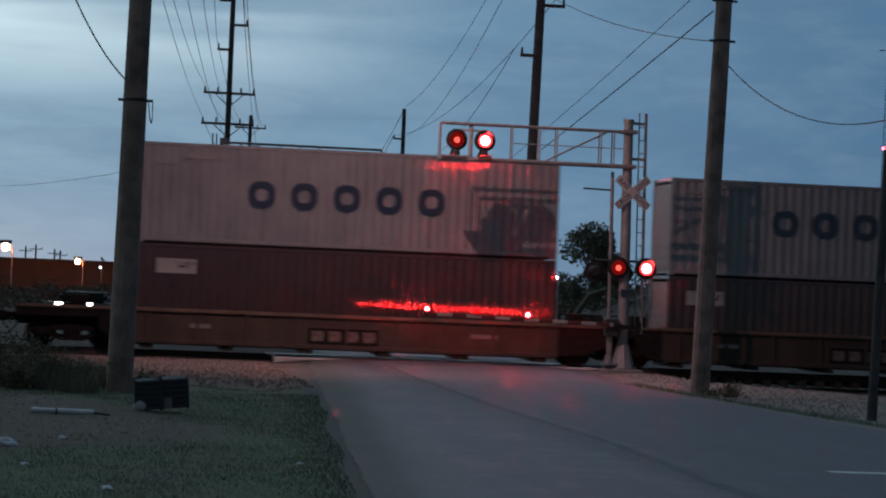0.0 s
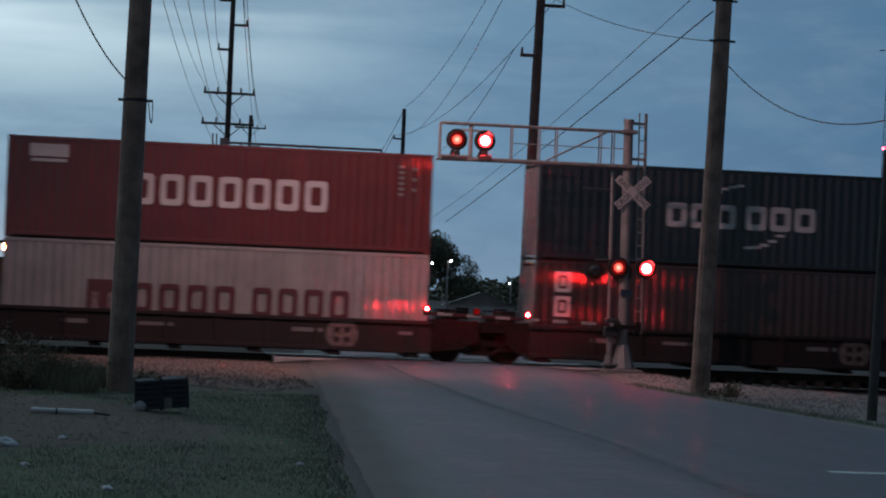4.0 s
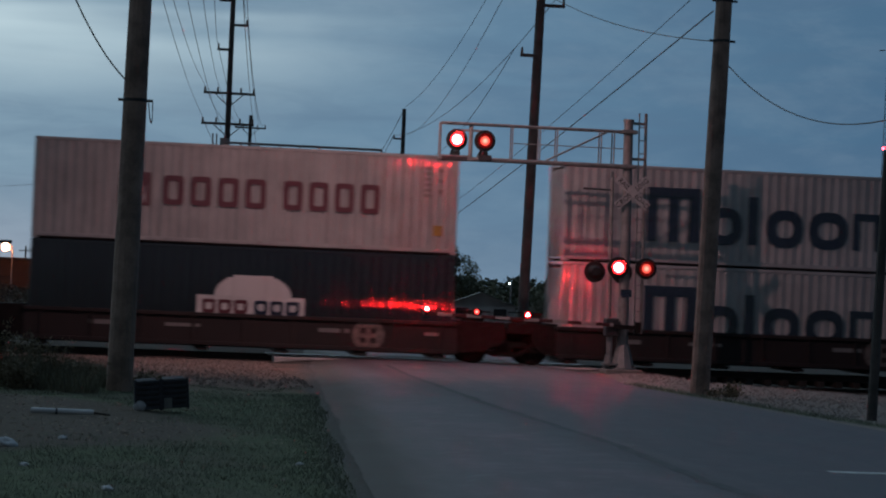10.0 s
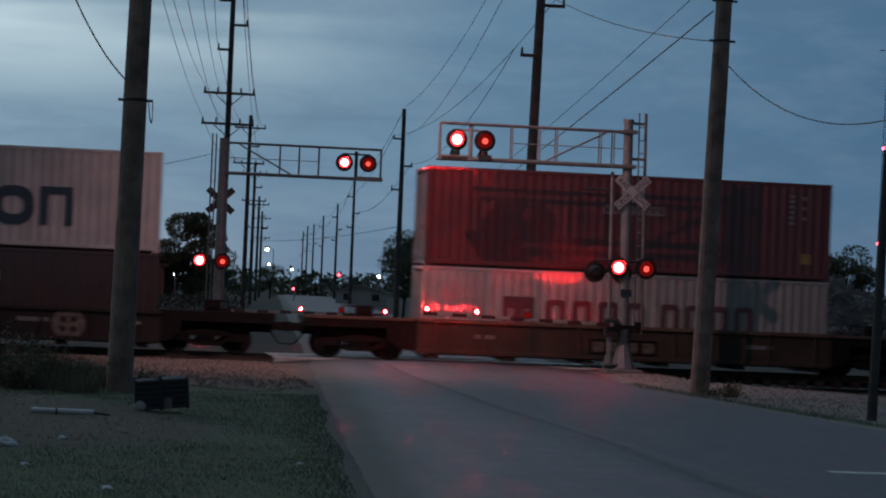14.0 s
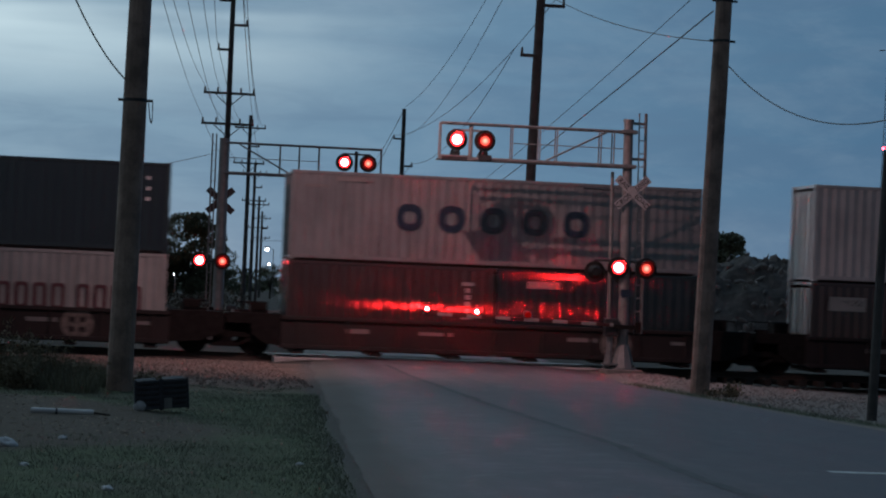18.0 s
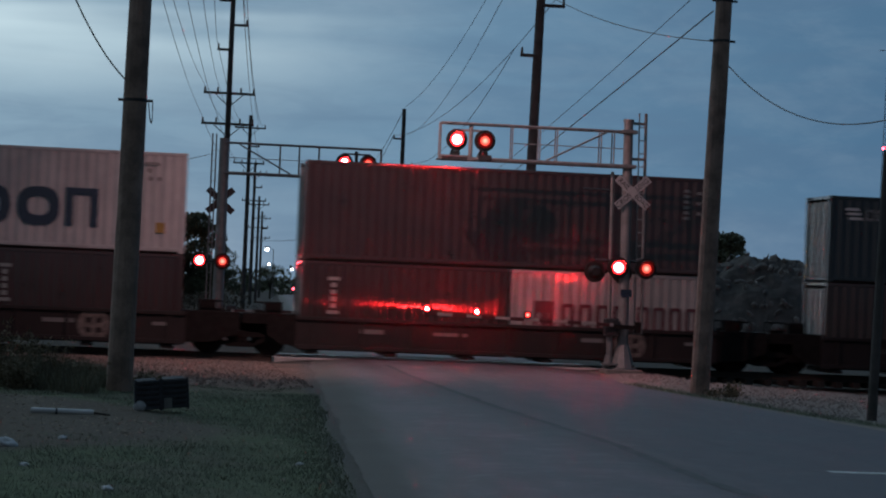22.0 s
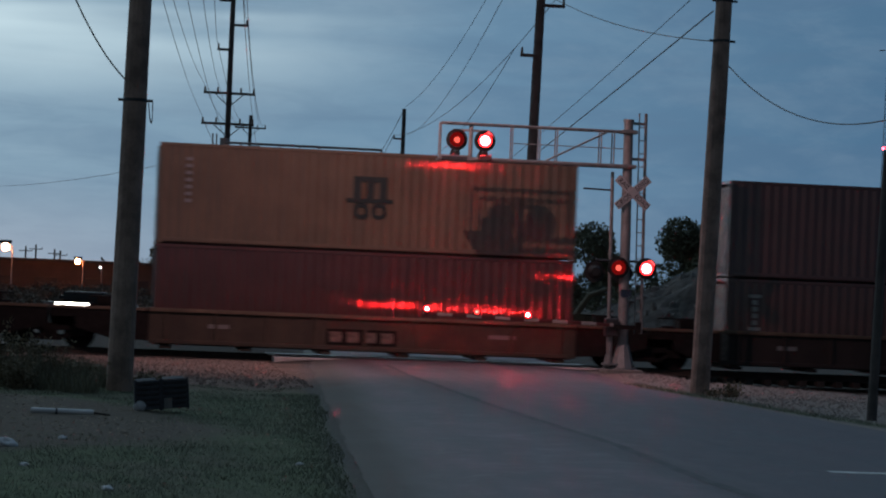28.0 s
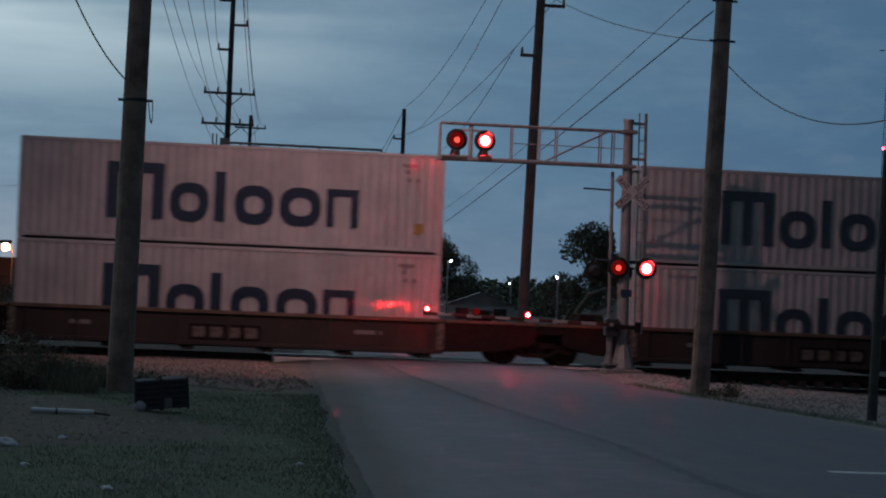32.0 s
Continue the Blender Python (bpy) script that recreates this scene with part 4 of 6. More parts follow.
for k, (xr, cls, style, upper, lower) in enumerate(UNITS):
    gap_front = UNITS[k - 1][0] - L40 - xr if k else 5.0
    gap_rear = xr - L40 - UNITS[k + 1][0] if k + 1 < len(UNITS) else 6.0
    mid = xr - L40 / 2
    shared_f, shared_r = gap_front < 6.5, gap_rear < 6.5
    well = L40 + 0.25
    reach_f = (gap_front / 2 - 0.16) if shared_f else gap_front / 2 - 0.55
    reach_r = (gap_rear / 2 - 0.16) if shared_r else gap_rear / 2 - 0.55
    ft = None if shared_f and k else (L40 / 2 + 1.45 if not shared_f else L40 / 2 + gap_front / 2)
    rt = -(L40 / 2 + 1.75) if not shared_r else -(L40 / 2 + gap_rear / 2)
    car = well_car(well, reach_f, reach_r, style, ft, rt, CARWORDS[style])
    ROLLING.append((car, mid, 0.0))
    lo, hi = HEIGHTS[cls]
    if len(lower) == 1:
        c = container(L40, lo, *lower[0])
        ROLLING.append((c, mid, FLOOR))
    else:
        for j, spec in enumerate(lower):
            c = container(L20, lo, *spec)
            ROLLING.append((c, mid + (-1, 1)[j] * (L40 / 2 - L20 / 2), FLOOR))
    c = container(L40, hi, *upper[0])
    ROLLING.append((c, mid, FLOOR + lo + 0.012))

# ---- signals at the crossing ----
FLASHERS = []


def lit_plate(name, parent, x, y, z, r, mat, flash, face, depth, fading=False):
    """A lit lens that comes forward when its lamp is on and draws back into the housing when it is off."""
    bm = bmesh.new()
    rod(bm, (0, 0, 0), (0, face * 0.004, 0), r, n=24)
    plate = part(name, bm, mat, parent, "lit red lens")
    plate.location = (x, y, z)
    if flash is not None:
        FLASHERS.append((plate, flash, -face * depth, fading))
    return plate


def round_lamp(parent, x, y, z, flash, face=-1, r=0.30):
    """A flashing roundel: dark background disc, hood, red lens and the lit lens before it."""
    bm = bmesh.new()
    rod(bm, (x, y, z), (x, y - face * 0.03, z), r, n=28)
    rod(bm, (x, y - face * 0.03, z), (x, y - face * 0.22, z), 0.7 * r, 0.4 * r, n=16)
    lamp = part("signal_lamp", bm, M["black_plastic"], parent, "round black lamp with a red lens")
    # rear lens set low in its disc; added deep round hood narrows its beam
    wide, z = (0.22, z) if face < 0 else (0.13, z - 0.55 * r)
    bm = bmesh.new()
    ring = []
    for k in range(19):
        a = math.radians(-90 + 360 * k / 18)
        for rr in (wide - 0.005, wide + 0.005):
            ring.append((rr * math.cos(a), rr * math.sin(a)))
    for k in range(18):
        q = [ring[2 * k], ring[2 * k + 2], ring[2 * k + 3], ring[2 * k + 1]]
        near = [bm.verts.new((x + u, y + face * 0.02, z + v)) for u, v in q]
        far = [bm.verts.new((x + u, y + face * (0.30 if face > 0 else 0.07 + 0.20 * max(0, v / 0.22)), z + v)) for u, v in q]
        for i in range(4):
            j = (i + 1) % 4
            bm.faces.new((near[i], near[j], far[j], far[i]))
        bm.faces.new(far)
    bmesh.ops.recalc_face_normals(bm, faces=bm.faces[:])
    bmesh.ops.remove_doubles(bm, verts=bm.verts[:], dist=0.0005)
    part("hood", bm, M["black_plastic"], lamp)
    bm = bmesh.new()
    rod(bm, (x, y + face * 0.005, z), (x, y + face * 0.025, z), wide - 0.015, n=24)
    part("lens", bm, M["led_dim"], lamp, "dim red lens")
    bm = bmesh.new()
    rod(bm, (x, y + face * 0.026, z - 0.01), (x, y + face * 0.030, z - 0.01), 0.085, n=18)
    part("lens_core", bm, M["led_core"], lamp, "glowing centre of the lens")
    lit_plate("lit_lens", lamp, x, y + face * 0.045, z, 0.185 if face < 0 else 0.118, M["led" if face < 0 else "led_back"], flash, face, 0.065)
    if face < 0:
        lit_plate("fading_lens", lamp, x, y + face * 0.037, z, 0.135, M["led_fade"], flash, face, 0.06, True)
    return lamp


def lattice_arm(parent, x0, x1, y, ztop, zbot, head, posts, slant):
    """Cantilever arm from the mast at x0 out to x1: chords, posts, a diagonal, a hand rail and the lamp platform."""
    for dy in (-0.16, 0.16):
        bm = bmesh.new()
        rod(bm, (x0, y + dy, ztop), (x1, y + dy, ztop), 0.035)
        part("top_chord", bm, M["galv"], parent)
        bm = bmesh.new()
        rod(bm, (x0, y + dy, zbot), (x1, y + dy, zbot), 0.055)
        part("bottom_chord", bm, M["galv"], parent)
    for x in (*posts, x1):
        for dy in (-0.16, 0.16):
            bm = bmesh.new()
            rod(bm, (x, y + dy, zbot), (x, y + dy, ztop), 0.02)
            part("lattice_post", bm, M["galv"], parent)
    bm = bmesh.new()
    rod(bm, (slant[0], y - 0.16, ztop - 0.05), (slant[1], y - 0.16, zbot + 0.05), 0.028)
    part("lattice_diagonal", bm, M["galv"], parent)
    bm = bmesh.new()
    rod(bm, (x0, y + 0.16, (ztop + zbot) / 2 + 0.02), (posts[-1], y + 0.16, (ztop + zbot) / 2 + 0.02), 0.014)
    part("guard_rail", bm, M["galv"], parent)
    bm = bmesh.new()
    box(bm, (x1 + head) / 2, y, zbot - 0.03, abs(head - x1) + 0.1, 0.7, 0.05)
    box(bm, (x1 + head) / 2, y - 0.2, zbot + 0.04, abs(head - x1) + 0.1, 0.05, 0.09)
    part("lamp_platform", bm, M["galv"], parent)


def crossbuck(parent, x, y, z, size, readable=True):
    for turn, wordtext in ((-42, "RAILROAD"), (42, "CROSSING")):
        bm = bmesh.new()
        box(bm, 0, 0, 0, 1.22 * size, 0.01, 0.23 * size)
        rounded(bm, 0.004)
        b = part("sign_blade", bm, M["sign_white" if readable else "dark_steel"], parent, "white crossbuck blade" if readable else "dark back of a crossbuck blade")
        b.matrix_basis = Matrix.Translation((x, y - (0.014 if turn > 0 else 0.0), z)) @ Matrix.Rotation(radians(-turn), 4, "Y")
        if readable:
            for piece, at in ((wordtext[:4], -0.34), (wordtext[4:], 0.34)):
                curve = bpy.data.curves.new("lettering", "FONT")
                curve.body, curve.align_x, curve.align_y, curve.size, curve.extrude = piece, "CENTER", "CENTER", 0.20 * size, 0.002
                o = new("lettering", curve)
                curve.materials.append(M["sign_black"])
                o.parent = b
                o.matrix_basis = Matrix.Translation((at * size, -0.009, 0)) @ Matrix.Rotation(radians(90), 4, "X")


def hood_tube():
    """A short open tube, added unseen round a rear lens to narrow its light."""
    bm = bmesh.new()
    for k in range(14):
        a, b = 2 * math.pi * k / 14, 2 * math.pi * (k + 1) / 14
        q = [bm.verts.new((r * math.cos(u), y, r * math.sin(u))) for y in (0.045, 0.15) for u in (a, b) for r in (0.092, 0.096)]
        for f in ((0, 2, 6, 4), (1, 5, 7, 3), (4, 6, 7, 5), (0, 1, 3, 2)):
            bm.faces.new([q[i] for i in f])
    bmesh.ops.remove_doubles(bm, verts=bm.verts[:], dist=0.0005)
    bmesh.ops.recalc_face_normals(bm, faces=bm.faces[:])
    return mesh_of("rear_hood", bm)


def gate(x, y, z0, reach, lamps, words, tilt):
    """Lowered gate: mechanism box on a post, counterweight, striped arm with three lamps."""
    s = 1 if reach > 0 else -1
    g = thing("crossing_gate", pose(x, y, z0), words, "crossing gate")
    bm = bmesh.new()
    rod(bm, (0, 0, 0), (0, 0, 1.2), 0.06)
    box(bm, 0, 0, 0.02, 0.4, 0.4, 0.06)
    part("post", bm, M["galv"], g)
    bm = bmesh.new()
    box(bm, 0, -0.02, 1.05, 0.36, 0.42, 0.5)
    rounded(bm, 0.03)
    part("mechanism_box", bm, M["dark_steel"], g)
    bm = bmesh.new()
    box(bm, -s * 0.35, -0.30, 1.07, 0.7, 0.06, 0.12)
    box(bm, -s * 0.70, -0.30, 1.07, 0.16, 0.14, 0.30)
    part("counterweight", bm, M["iron"], g)
    arm = part("arm", block("gate_arm", abs(reach), 0.035, 0.09), M["gate_white"], g, "white and red striped gate arm")
    arm.matrix_basis = Matrix.Translation((reach / 2, -0.32, 1.12 + tilt / 2)) @ Matrix.Rotation(-math.atan2(tilt, reach), 4, "Y")
    n = int(abs(reach) / 0.405)
    for k in range(0, n, 2):
        part("stripe", block("gate_stripe", 0.40, 0.043, 0.094), M["gate_red"], arm).location = (-abs(reach) / 2 + 0.3 + 0.405 * k, 0, 0)
    for f, flash in lamps:
        lamp = part("gate_lamp", block("gate_lamp", 0.19, 0.09, 0.19), M["black_plastic"], g, "small lamp on the gate arm")
        lamp.location = (reach * f, -0.32, 1.12 + tilt * f + 0.13)
        for face in (-1, 1):
            bm = bmesh.new()
            rod(bm, (0, face * 0.045, 0), (0, face * 0.051, 0), 0.090, n=16)
            part("lens", bm, M["led_dim"], lamp, "dim red lens")
            lit_plate("lit_lens", lamp, 0, face * 0.056, 0, 0.088, M["gate_led" if face < 0 else "gate_rear"], flash, face, 0.045)
        lit_plate("fading_lens", lamp, 0, -0.0515, 0, 0.072, M["gate_fade"], flash, -1, 0.043, True)
        part("rear_hood", cached("rear_hood", hood_tube), M["black_plastic"], lamp).matrix_basis = pose(0, 0, 0, 5, 0, -6)
    return g


def near_signal():
    y, o, low = -4.35, 14.59, 0.0
    c = thing("cantilever_signal", pose(o, y, low), "galvanised cantilever crossing signal with flashing red lamps and crossbuck", "crossing signal")
    bm = bmesh.new()
    box(bm, -0.02, 0, -0.02, 1.05, 0.95, 0.22)
    rounded(bm, 0.03)
    part("foundation", bm, M["concrete"], c, "low pale concrete pad")
    bm = bmesh.new()
    rod(bm, (0, 0, 0.1), (-0.085, 0, 7.05), 0.155, 0.132, n=18)
    part("mast", bm, M["galv"], c)
    bm = bmesh.new()
    rod(bm, (0, 0, 0.09), (0, 0, 0.13), 0.42, n=16)
    rod(bm, (0, 0, 0.13), (0, 0, 0.80), 0.36, 0.16, n=10)
    part("mast_base", bm, M["galv"], c)
    for k in range(4):
        a = radians(45 + 90 * k)
        bm = bmesh.new()
        rod(bm, (0.37 * math.cos(a), 0.37 * math.sin(a), 0.1), (0.37 * math.cos(a), 0.37 * math.sin(a), 0.22), 0.022, n=6)
        part("anchor_bolt", bm, M["dark_steel"], c)
    bm = bmesh.new()
    rod(bm, (-0.085, 0, 7.02), (-0.085, 0, 7.10), 0.152, n=18)
    part("mast_cap", bm, M["galv"], c)
    lattice_arm(c, -0.05, 9.17 - o, 0.0, 6.745, 5.77, 10.01 - o, (14.08 - o, 13.71 - o, 12.46 - o, 11.97 - o, 11.19 - o), (13.85 - o, 12.16 - o))
    for z in (6.745, 5.77):
        part("clamp", block("clamp", 0.44, 0.5, 0.10), M["galv"], c).location = (-0.08, 0, z)
    bm = bmesh.new()
    rod(bm, (10.03 - o, -0.05, 5.75), (10.03 - o, -0.05, 6.72), 0.06)
    box(bm, 10.03 - o, -0.05, 6.56, 1.0, 0.06, 0.06)
    part("lamp_bracket", bm, M["galv"], c)
    for x, flash in ((9.63, "L"), (10.42, "R")):
        round_lamp(c, x - o, -0.12, 6.29, flash)
        round_lamp(c, x - o, 0.14, 5.93, flash, 1, 0.137)
    # box added before the right rear lens to hide its glow
    part("junction_box", block("junction_box", 0.36, 0.12, 0.17), M["dark_steel"], c).location = (10.42 - o, -0.24, 5.80)
    part("junction_box", block("junction_box", 0.72, 0.12, 0.12), M["dark_steel"], c).location = (9.55 - o, -0.30, 5.75)
    # lamps, sign and small plate on the mast
    bm = bmesh.new()
    rod(bm, (13.70 - o, 0, 3.12), (15.13 - o, 0, 3.12), 0.035)
    part("lamp_bracket", bm, M["dark_steel"], c)
    for x, flash in ((14.33, "L"), (15.13, "R")):
        round_lamp(c, x - o, -0.20, 2.93, flash)
    for x, flash in ((13.74, "L"), (14.52, "R")):
        round_lamp(c, x - o, 0.20, 2.79, flash, 1)
    crossbuck(c, 14.66 - o, -0.18, 5.04, 1.0)
    bm = bmesh.new()
    box(bm, 0.0, -0.165, 2.22, 0.31, 0.01, 0.2)
    part("notice_plate", bm, M["navy_logo"], c, "small blue notice plate")
    # ladder beside the mast
    for x, r in ((0.30, 0.02), (0.49, 0.045)):
        bm = bmesh.new()
        rod(bm, (x + 0.04, 0.1, 1.1), (x - 0.06, 0.1, 7.3), r, n=6)
        part("ladder_rail", bm, M["galv"], c)
    for k in range(16):
        bm = bmesh.new()
        rod(bm, (0.33 - 0.005 * k, 0.1, 1.35 + 0.37 * k), (0.52 - 0.005 * k, 0.1, 1.35 + 0.37 * k), 0.014, n=6)
        part("ladder_rung", bm, M["galv"], c)
    for z in (7.0, 6.0):
        part("ladder_bracket", block("ladder_bracket", 0.42, 0.06, 0.08), M["galv"], c).location = (0.2, 0.1, z)
    # the slim post beside the mast, with its side bar
    p = thing("bell_post", pose(14.20, y + 0.2, low), "slim galvanised post with a side bar", "signal post")
    bm = bmesh.new()
    rod(bm, (0.03, 0, 0.0), (-0.055, 0, 5.62), 0.06, 0.05, n=10)
    part("post", bm, M["galv"], p)
    bm = bmesh.new()
    rod(bm, (-0.87, 0, 5.12), (0, 0, 5.10), 0.025, n=6)
    part("side_bar", bm, M["dark_steel"], p)
    bm = bmesh.new()
    rod(bm, (0.03, 0, 0.0), (0.03, 0, 0.5), 0.17, 0.09, n=8)
    part("post_base", bm, M["galv"], p)
    gate(14.21, y - 0.1, 0.2, 8.84 - 14.21, ((0.981, None), (0.722, "gL"), (0.455, "gR")), "lowered white and red striped crossing gate with red lamps", 0.12)


def far_signal():
    y = 14.5
    c = thing("cantilever_signal", pose(4.14, y, -0.08), "tall galvanised cantilever signal beyond the track with red lamps", "crossing signal")
    o = 4.14
    bm = bmesh.new()
    bmesh.ops.create_cone(bm, cap_ends=True, segments=4, radius1=0.62, radius2=0.5, depth=0.32, matrix=Matrix.Translation((0, 0, 0.16)) @ Matrix.Rotation(radians(45), 4, "Z"))
    part("foundation", bm, M["concrete"], c)
    bm = bmesh.new()
    rod(bm, (0, 0, 0.3), (0, 0, 7.2), 0.2, 0.17, n=18)
    part("mast", bm, M["galv"], c)
    lattice_arm(c, 0.0, 9.72 - o, 0.0, 7.05, 5.98, 8.9 - o, (6.12 - o, 6.80 - o, 7.50 - o), (4.66 - o, 6.50 - o))
    bm = bmesh.new()
    rod(bm, (8.83 - o, -0.05, 6.0), (8.83 - o, -0.05, 6.95), 0.06)
    box(bm, 8.83 - o, -0.05, 6.85, 1.0, 0.06, 0.06)
    part("lamp_bracket", bm, M["dark_steel"], c)
    for x, flash in ((8.40, "L"), (9.25, "R")):
        round_lamp(c, x - o, -0.12, 6.54, flash, -1, 0.31)
    for x, flash in ((3.42, "L"), (4.23, "R")):
        round_lamp(c, x - o, -0.26, 2.85, flash, -1, 0.29)
    bm = bmesh.new()
    rod(bm, (-0.75, -0.15, 2.85), (0.3, -0.15, 2.85), 0.035)
    part("lamp_bracket", bm, M["dark_steel"], c)
    crossbuck(c, -0.05, 0.22, 5.0, 1.0, False)
    bm = bmesh.new()
    for x in (-0.42, -0.28):
        rod(bm, (x, 0.1, 0.4), (x, 0.1, 7.35), 0.03, n=6)
    for k in range(17):
        rod(bm, (-0.42, 0.1, 1.0 + 0.36 * k), (-0.28, 0.1, 1.0 + 0.36 * k), 0.014, n=6)
    part("ladder", bm, M["galv"], c)
    gate(4.6, y - 0.1, -0.06, 5.55, ((0.98, None), (0.70, "gR"), (0.44, "gL")), "lowered striped gate beyond the track with red lamps", 0.05)


near_signal()
far_signal()


# ---- poles and wires ----
def wire(name, a, b, sag, r=0.012, n=14, label="thin black overhead wire between poles"):
    cu = bpy.data.curves.new(name, "CURVE")
    cu.dimensions, cu.bevel_depth, cu.bevel_resolution = "3D", r, 1
    sp = cu.splines.new("POLY")
    sp.points.add(n)
    a, b = Vector(a), Vector(b)
    for k in range(n + 1):
        f = k / n
        p = a.lerp(b, f) - Vector((0, 0, sag * 4 * f * (1 - f)))
        sp.points[k].co = (*p, 1)
    cu.materials.append(M["wire"])
    return tagged(new(name, cu), label, "overhead wire", "overhead wires")


def utility_pole(x, y, top, r0, r1, mat, words, arms=(), lean=(0, 0), sides=14):
    """A wooden pole with cross-arms or stand-off brackets: arms are (height, left reach, right reach, braced)."""
    p = thing("utility_pole", pose(x, y, -0.1), words, "utility pole", "utility poles")
    bm = bmesh.new()
    steps, rings = 22, []
    for k in range(steps + 1):
        f = k / steps
        r = r0 + (r1 - r0) * f
        rings.append([bm.verts.new((lean[0] * f + r * math.cos(a) * (1 + 0.05 * noise.noise((a, f * 6, x))), lean[1] * f + r * math.sin(a) * (1 + 0.05 * noise.noise((a, f * 6, y))), (top + 0.1) * f)) for a in (6.28318 * i / sides for i in range(sides))])
    for lo, hi in zip(rings, rings[1:]):
        for i in range(sides):
            j = (i + 1) % sides
            bm.faces.new((lo[i], lo[j], hi[j], hi[i]))
    bm.faces.new(rings[-1])
    part("pole_shaft", bm, mat, p)
    for h, left, right, braced in arms:
        cx = lean[0] * h / top
        bm = bmesh.new()
        box(bm, cx + (right - left) / 2, -r1 - 0.05, h + 0.1, left + right, 0.09, 0.11)
        rounded(bm, 0.01)
        part("cross_arm", bm, M["dark_pole"], p)
        if braced:
            for s in (-1, 1):
                bm = bmesh.new()
                rod(bm, (cx + s * left * 0.55, -r1 - 0.06, h + 0.06), (cx, -r1 - 0.04, h - 0.5), 0.022, n=6)
                part("arm_brace", bm, M["dark_steel"], p)
            spots = [-left + 0.06, -left * 0.45, right * 0.45, right - 0.06]
        else:
            spots = ([-left + 0.05] if left > right else []) + ([right - 0.05] if right >= left else [])
        for sx in spots:
            bm = bmesh.new()
            rod(bm, (cx + sx, -r1 - 0.05, h + 0.15), (cx + sx, -r1 - 0.05, h + 0.36), 0.05, 0.035, n=8)
            part("insulator", bm, M["porcelain"], p)
    return p


RP = utility_pole(13.89, -15.9, 11.7, 0.23, 0.187, M["wood_pole"], "weathered wooden utility pole at the road edge", lean=(0.275, 0.0))
LP = utility_pole(0.44, -24.9, 11.0, 0.245, 0.195, M["wood_pole"], "thick weathered wooden utility pole among weeds", lean=(0.13, 0.0))
utility_pole(15.02, -25.0, 5.2, 0.105, 0.085, M["dark_pole"], "dark stained short wooden post beside the road", lean=(0.12, 0), sides=10)
utility_pole(14.03, 8.8, 15.5, 0.185, 0.145, M["dark_pole"], "dark wooden power pole beyond the track", ((10.05, 0.62, 0.0, False), (11.75, 0.0, 0.8, False)), lean=(0.26, 0.0))
utility_pole(5.36, 37.1, 15.5, 0.145, 0.11, M["dark_pole"], "tall dark pole with two braced cross-arms", ((10.45, 1.15, 1.15, True), (9.08, 1.2, 1.15, True), (12.4, 0.62, 0.0, False), (13.52, 0.0, 0.7, False), (14.6, 0.62, 0.0, False)))
FAR_R = [(18.45, 78.8, 13.3), (25.93, 178.7, 13.2), (32.06, 258.6, 13.2), (35.96, 321.7, 13.3), (39.46, 378.8, 13.2), (40.44, 403.9, 13.4), (42.93, 444.0, 13.1)]
for x, y, h in FAR_R:
    utility_pole(x, y, h, 0.19, 0.12, M["dark_pole"], "dark power pole with staggered stand-off arms far up the road", ((h - 1.9, 0.65, 0, False), (h - 3.6, 0.0, 0.65, False), (h - 5.1, 0.65, 0, False)), sides=8)
FAR_L = [(10.05, 99.1, 13.8), (13.38, 145.1, 12.7), (16.77, 190.1, 11.3), (20.2, 236.0, 11.0)]
for x, y, h in FAR_L:
    utility_pole(x, y, h, 0.17, 0.12, M["dark_pole"], "dark pole with cross-arms in the receding row", ((h - 0.9, 1.1, 1.1, True), (h - 2.2, 0.0, 0.7, False), (h - 3.4, 1.1, 1.1, True)), sides=8)

for px, py in ((46, 436), (64, 433), (97, 441), (107, 444)):
    g = (STAND.to_3x3() @ Vector(((2 * px / 1568 - 1) * 0.18553, (882 - 2 * py) / 1568 * 0.18553, -1))) * 320 + EYE
    utility_pole(g.x, g.y, g.z, 0.15, 0.11, M["dark_pole"], "small dark power pole far beyond the yard", ((g.z - 0.6, 0.9, 0.9, False),), sides=6)


def pole_fittings():
    """Steel bands, a dead-end clamp and a slack loop of cable on the two near poles."""
    for pole, z, r, cable in ((LP, 5.5, 0.222, True), (RP, 8.24, 0.202, False), (RP, 9.18, 0.198, False)):
        x = (0.13 if pole is LP else 0.275) * z / 11.4
        bm = bmesh.new()
        rod(bm, (x, 0, z), (x, 0, z + 0.06), r + 0.008, n=16)
        box(bm, x + r + 0.05, 0, z + 0.03, 0.13, 0.05, 0.05)
        box(bm, x - r - 0.04, 0, z + 0.03, 0.10, 0.05, 0.05)
        part("pole_band", bm, M["dark_steel"], pole, "dark steel band")
        if cable:
            bm = bmesh.new()
            pts = [Vector((x + r + 0.05 + 0.02 * math.sin(k * 0.52), -0.03, z - 0.40 * math.sin(k / 8 * math.pi))) + Vector((0.06 * (1 - k / 8), 0, 0)) for k in range(9)]
            tube(bm, pts, 0.011)
            part("cable_loop", bm, M["wire"], pole, "slack loop of black cable")


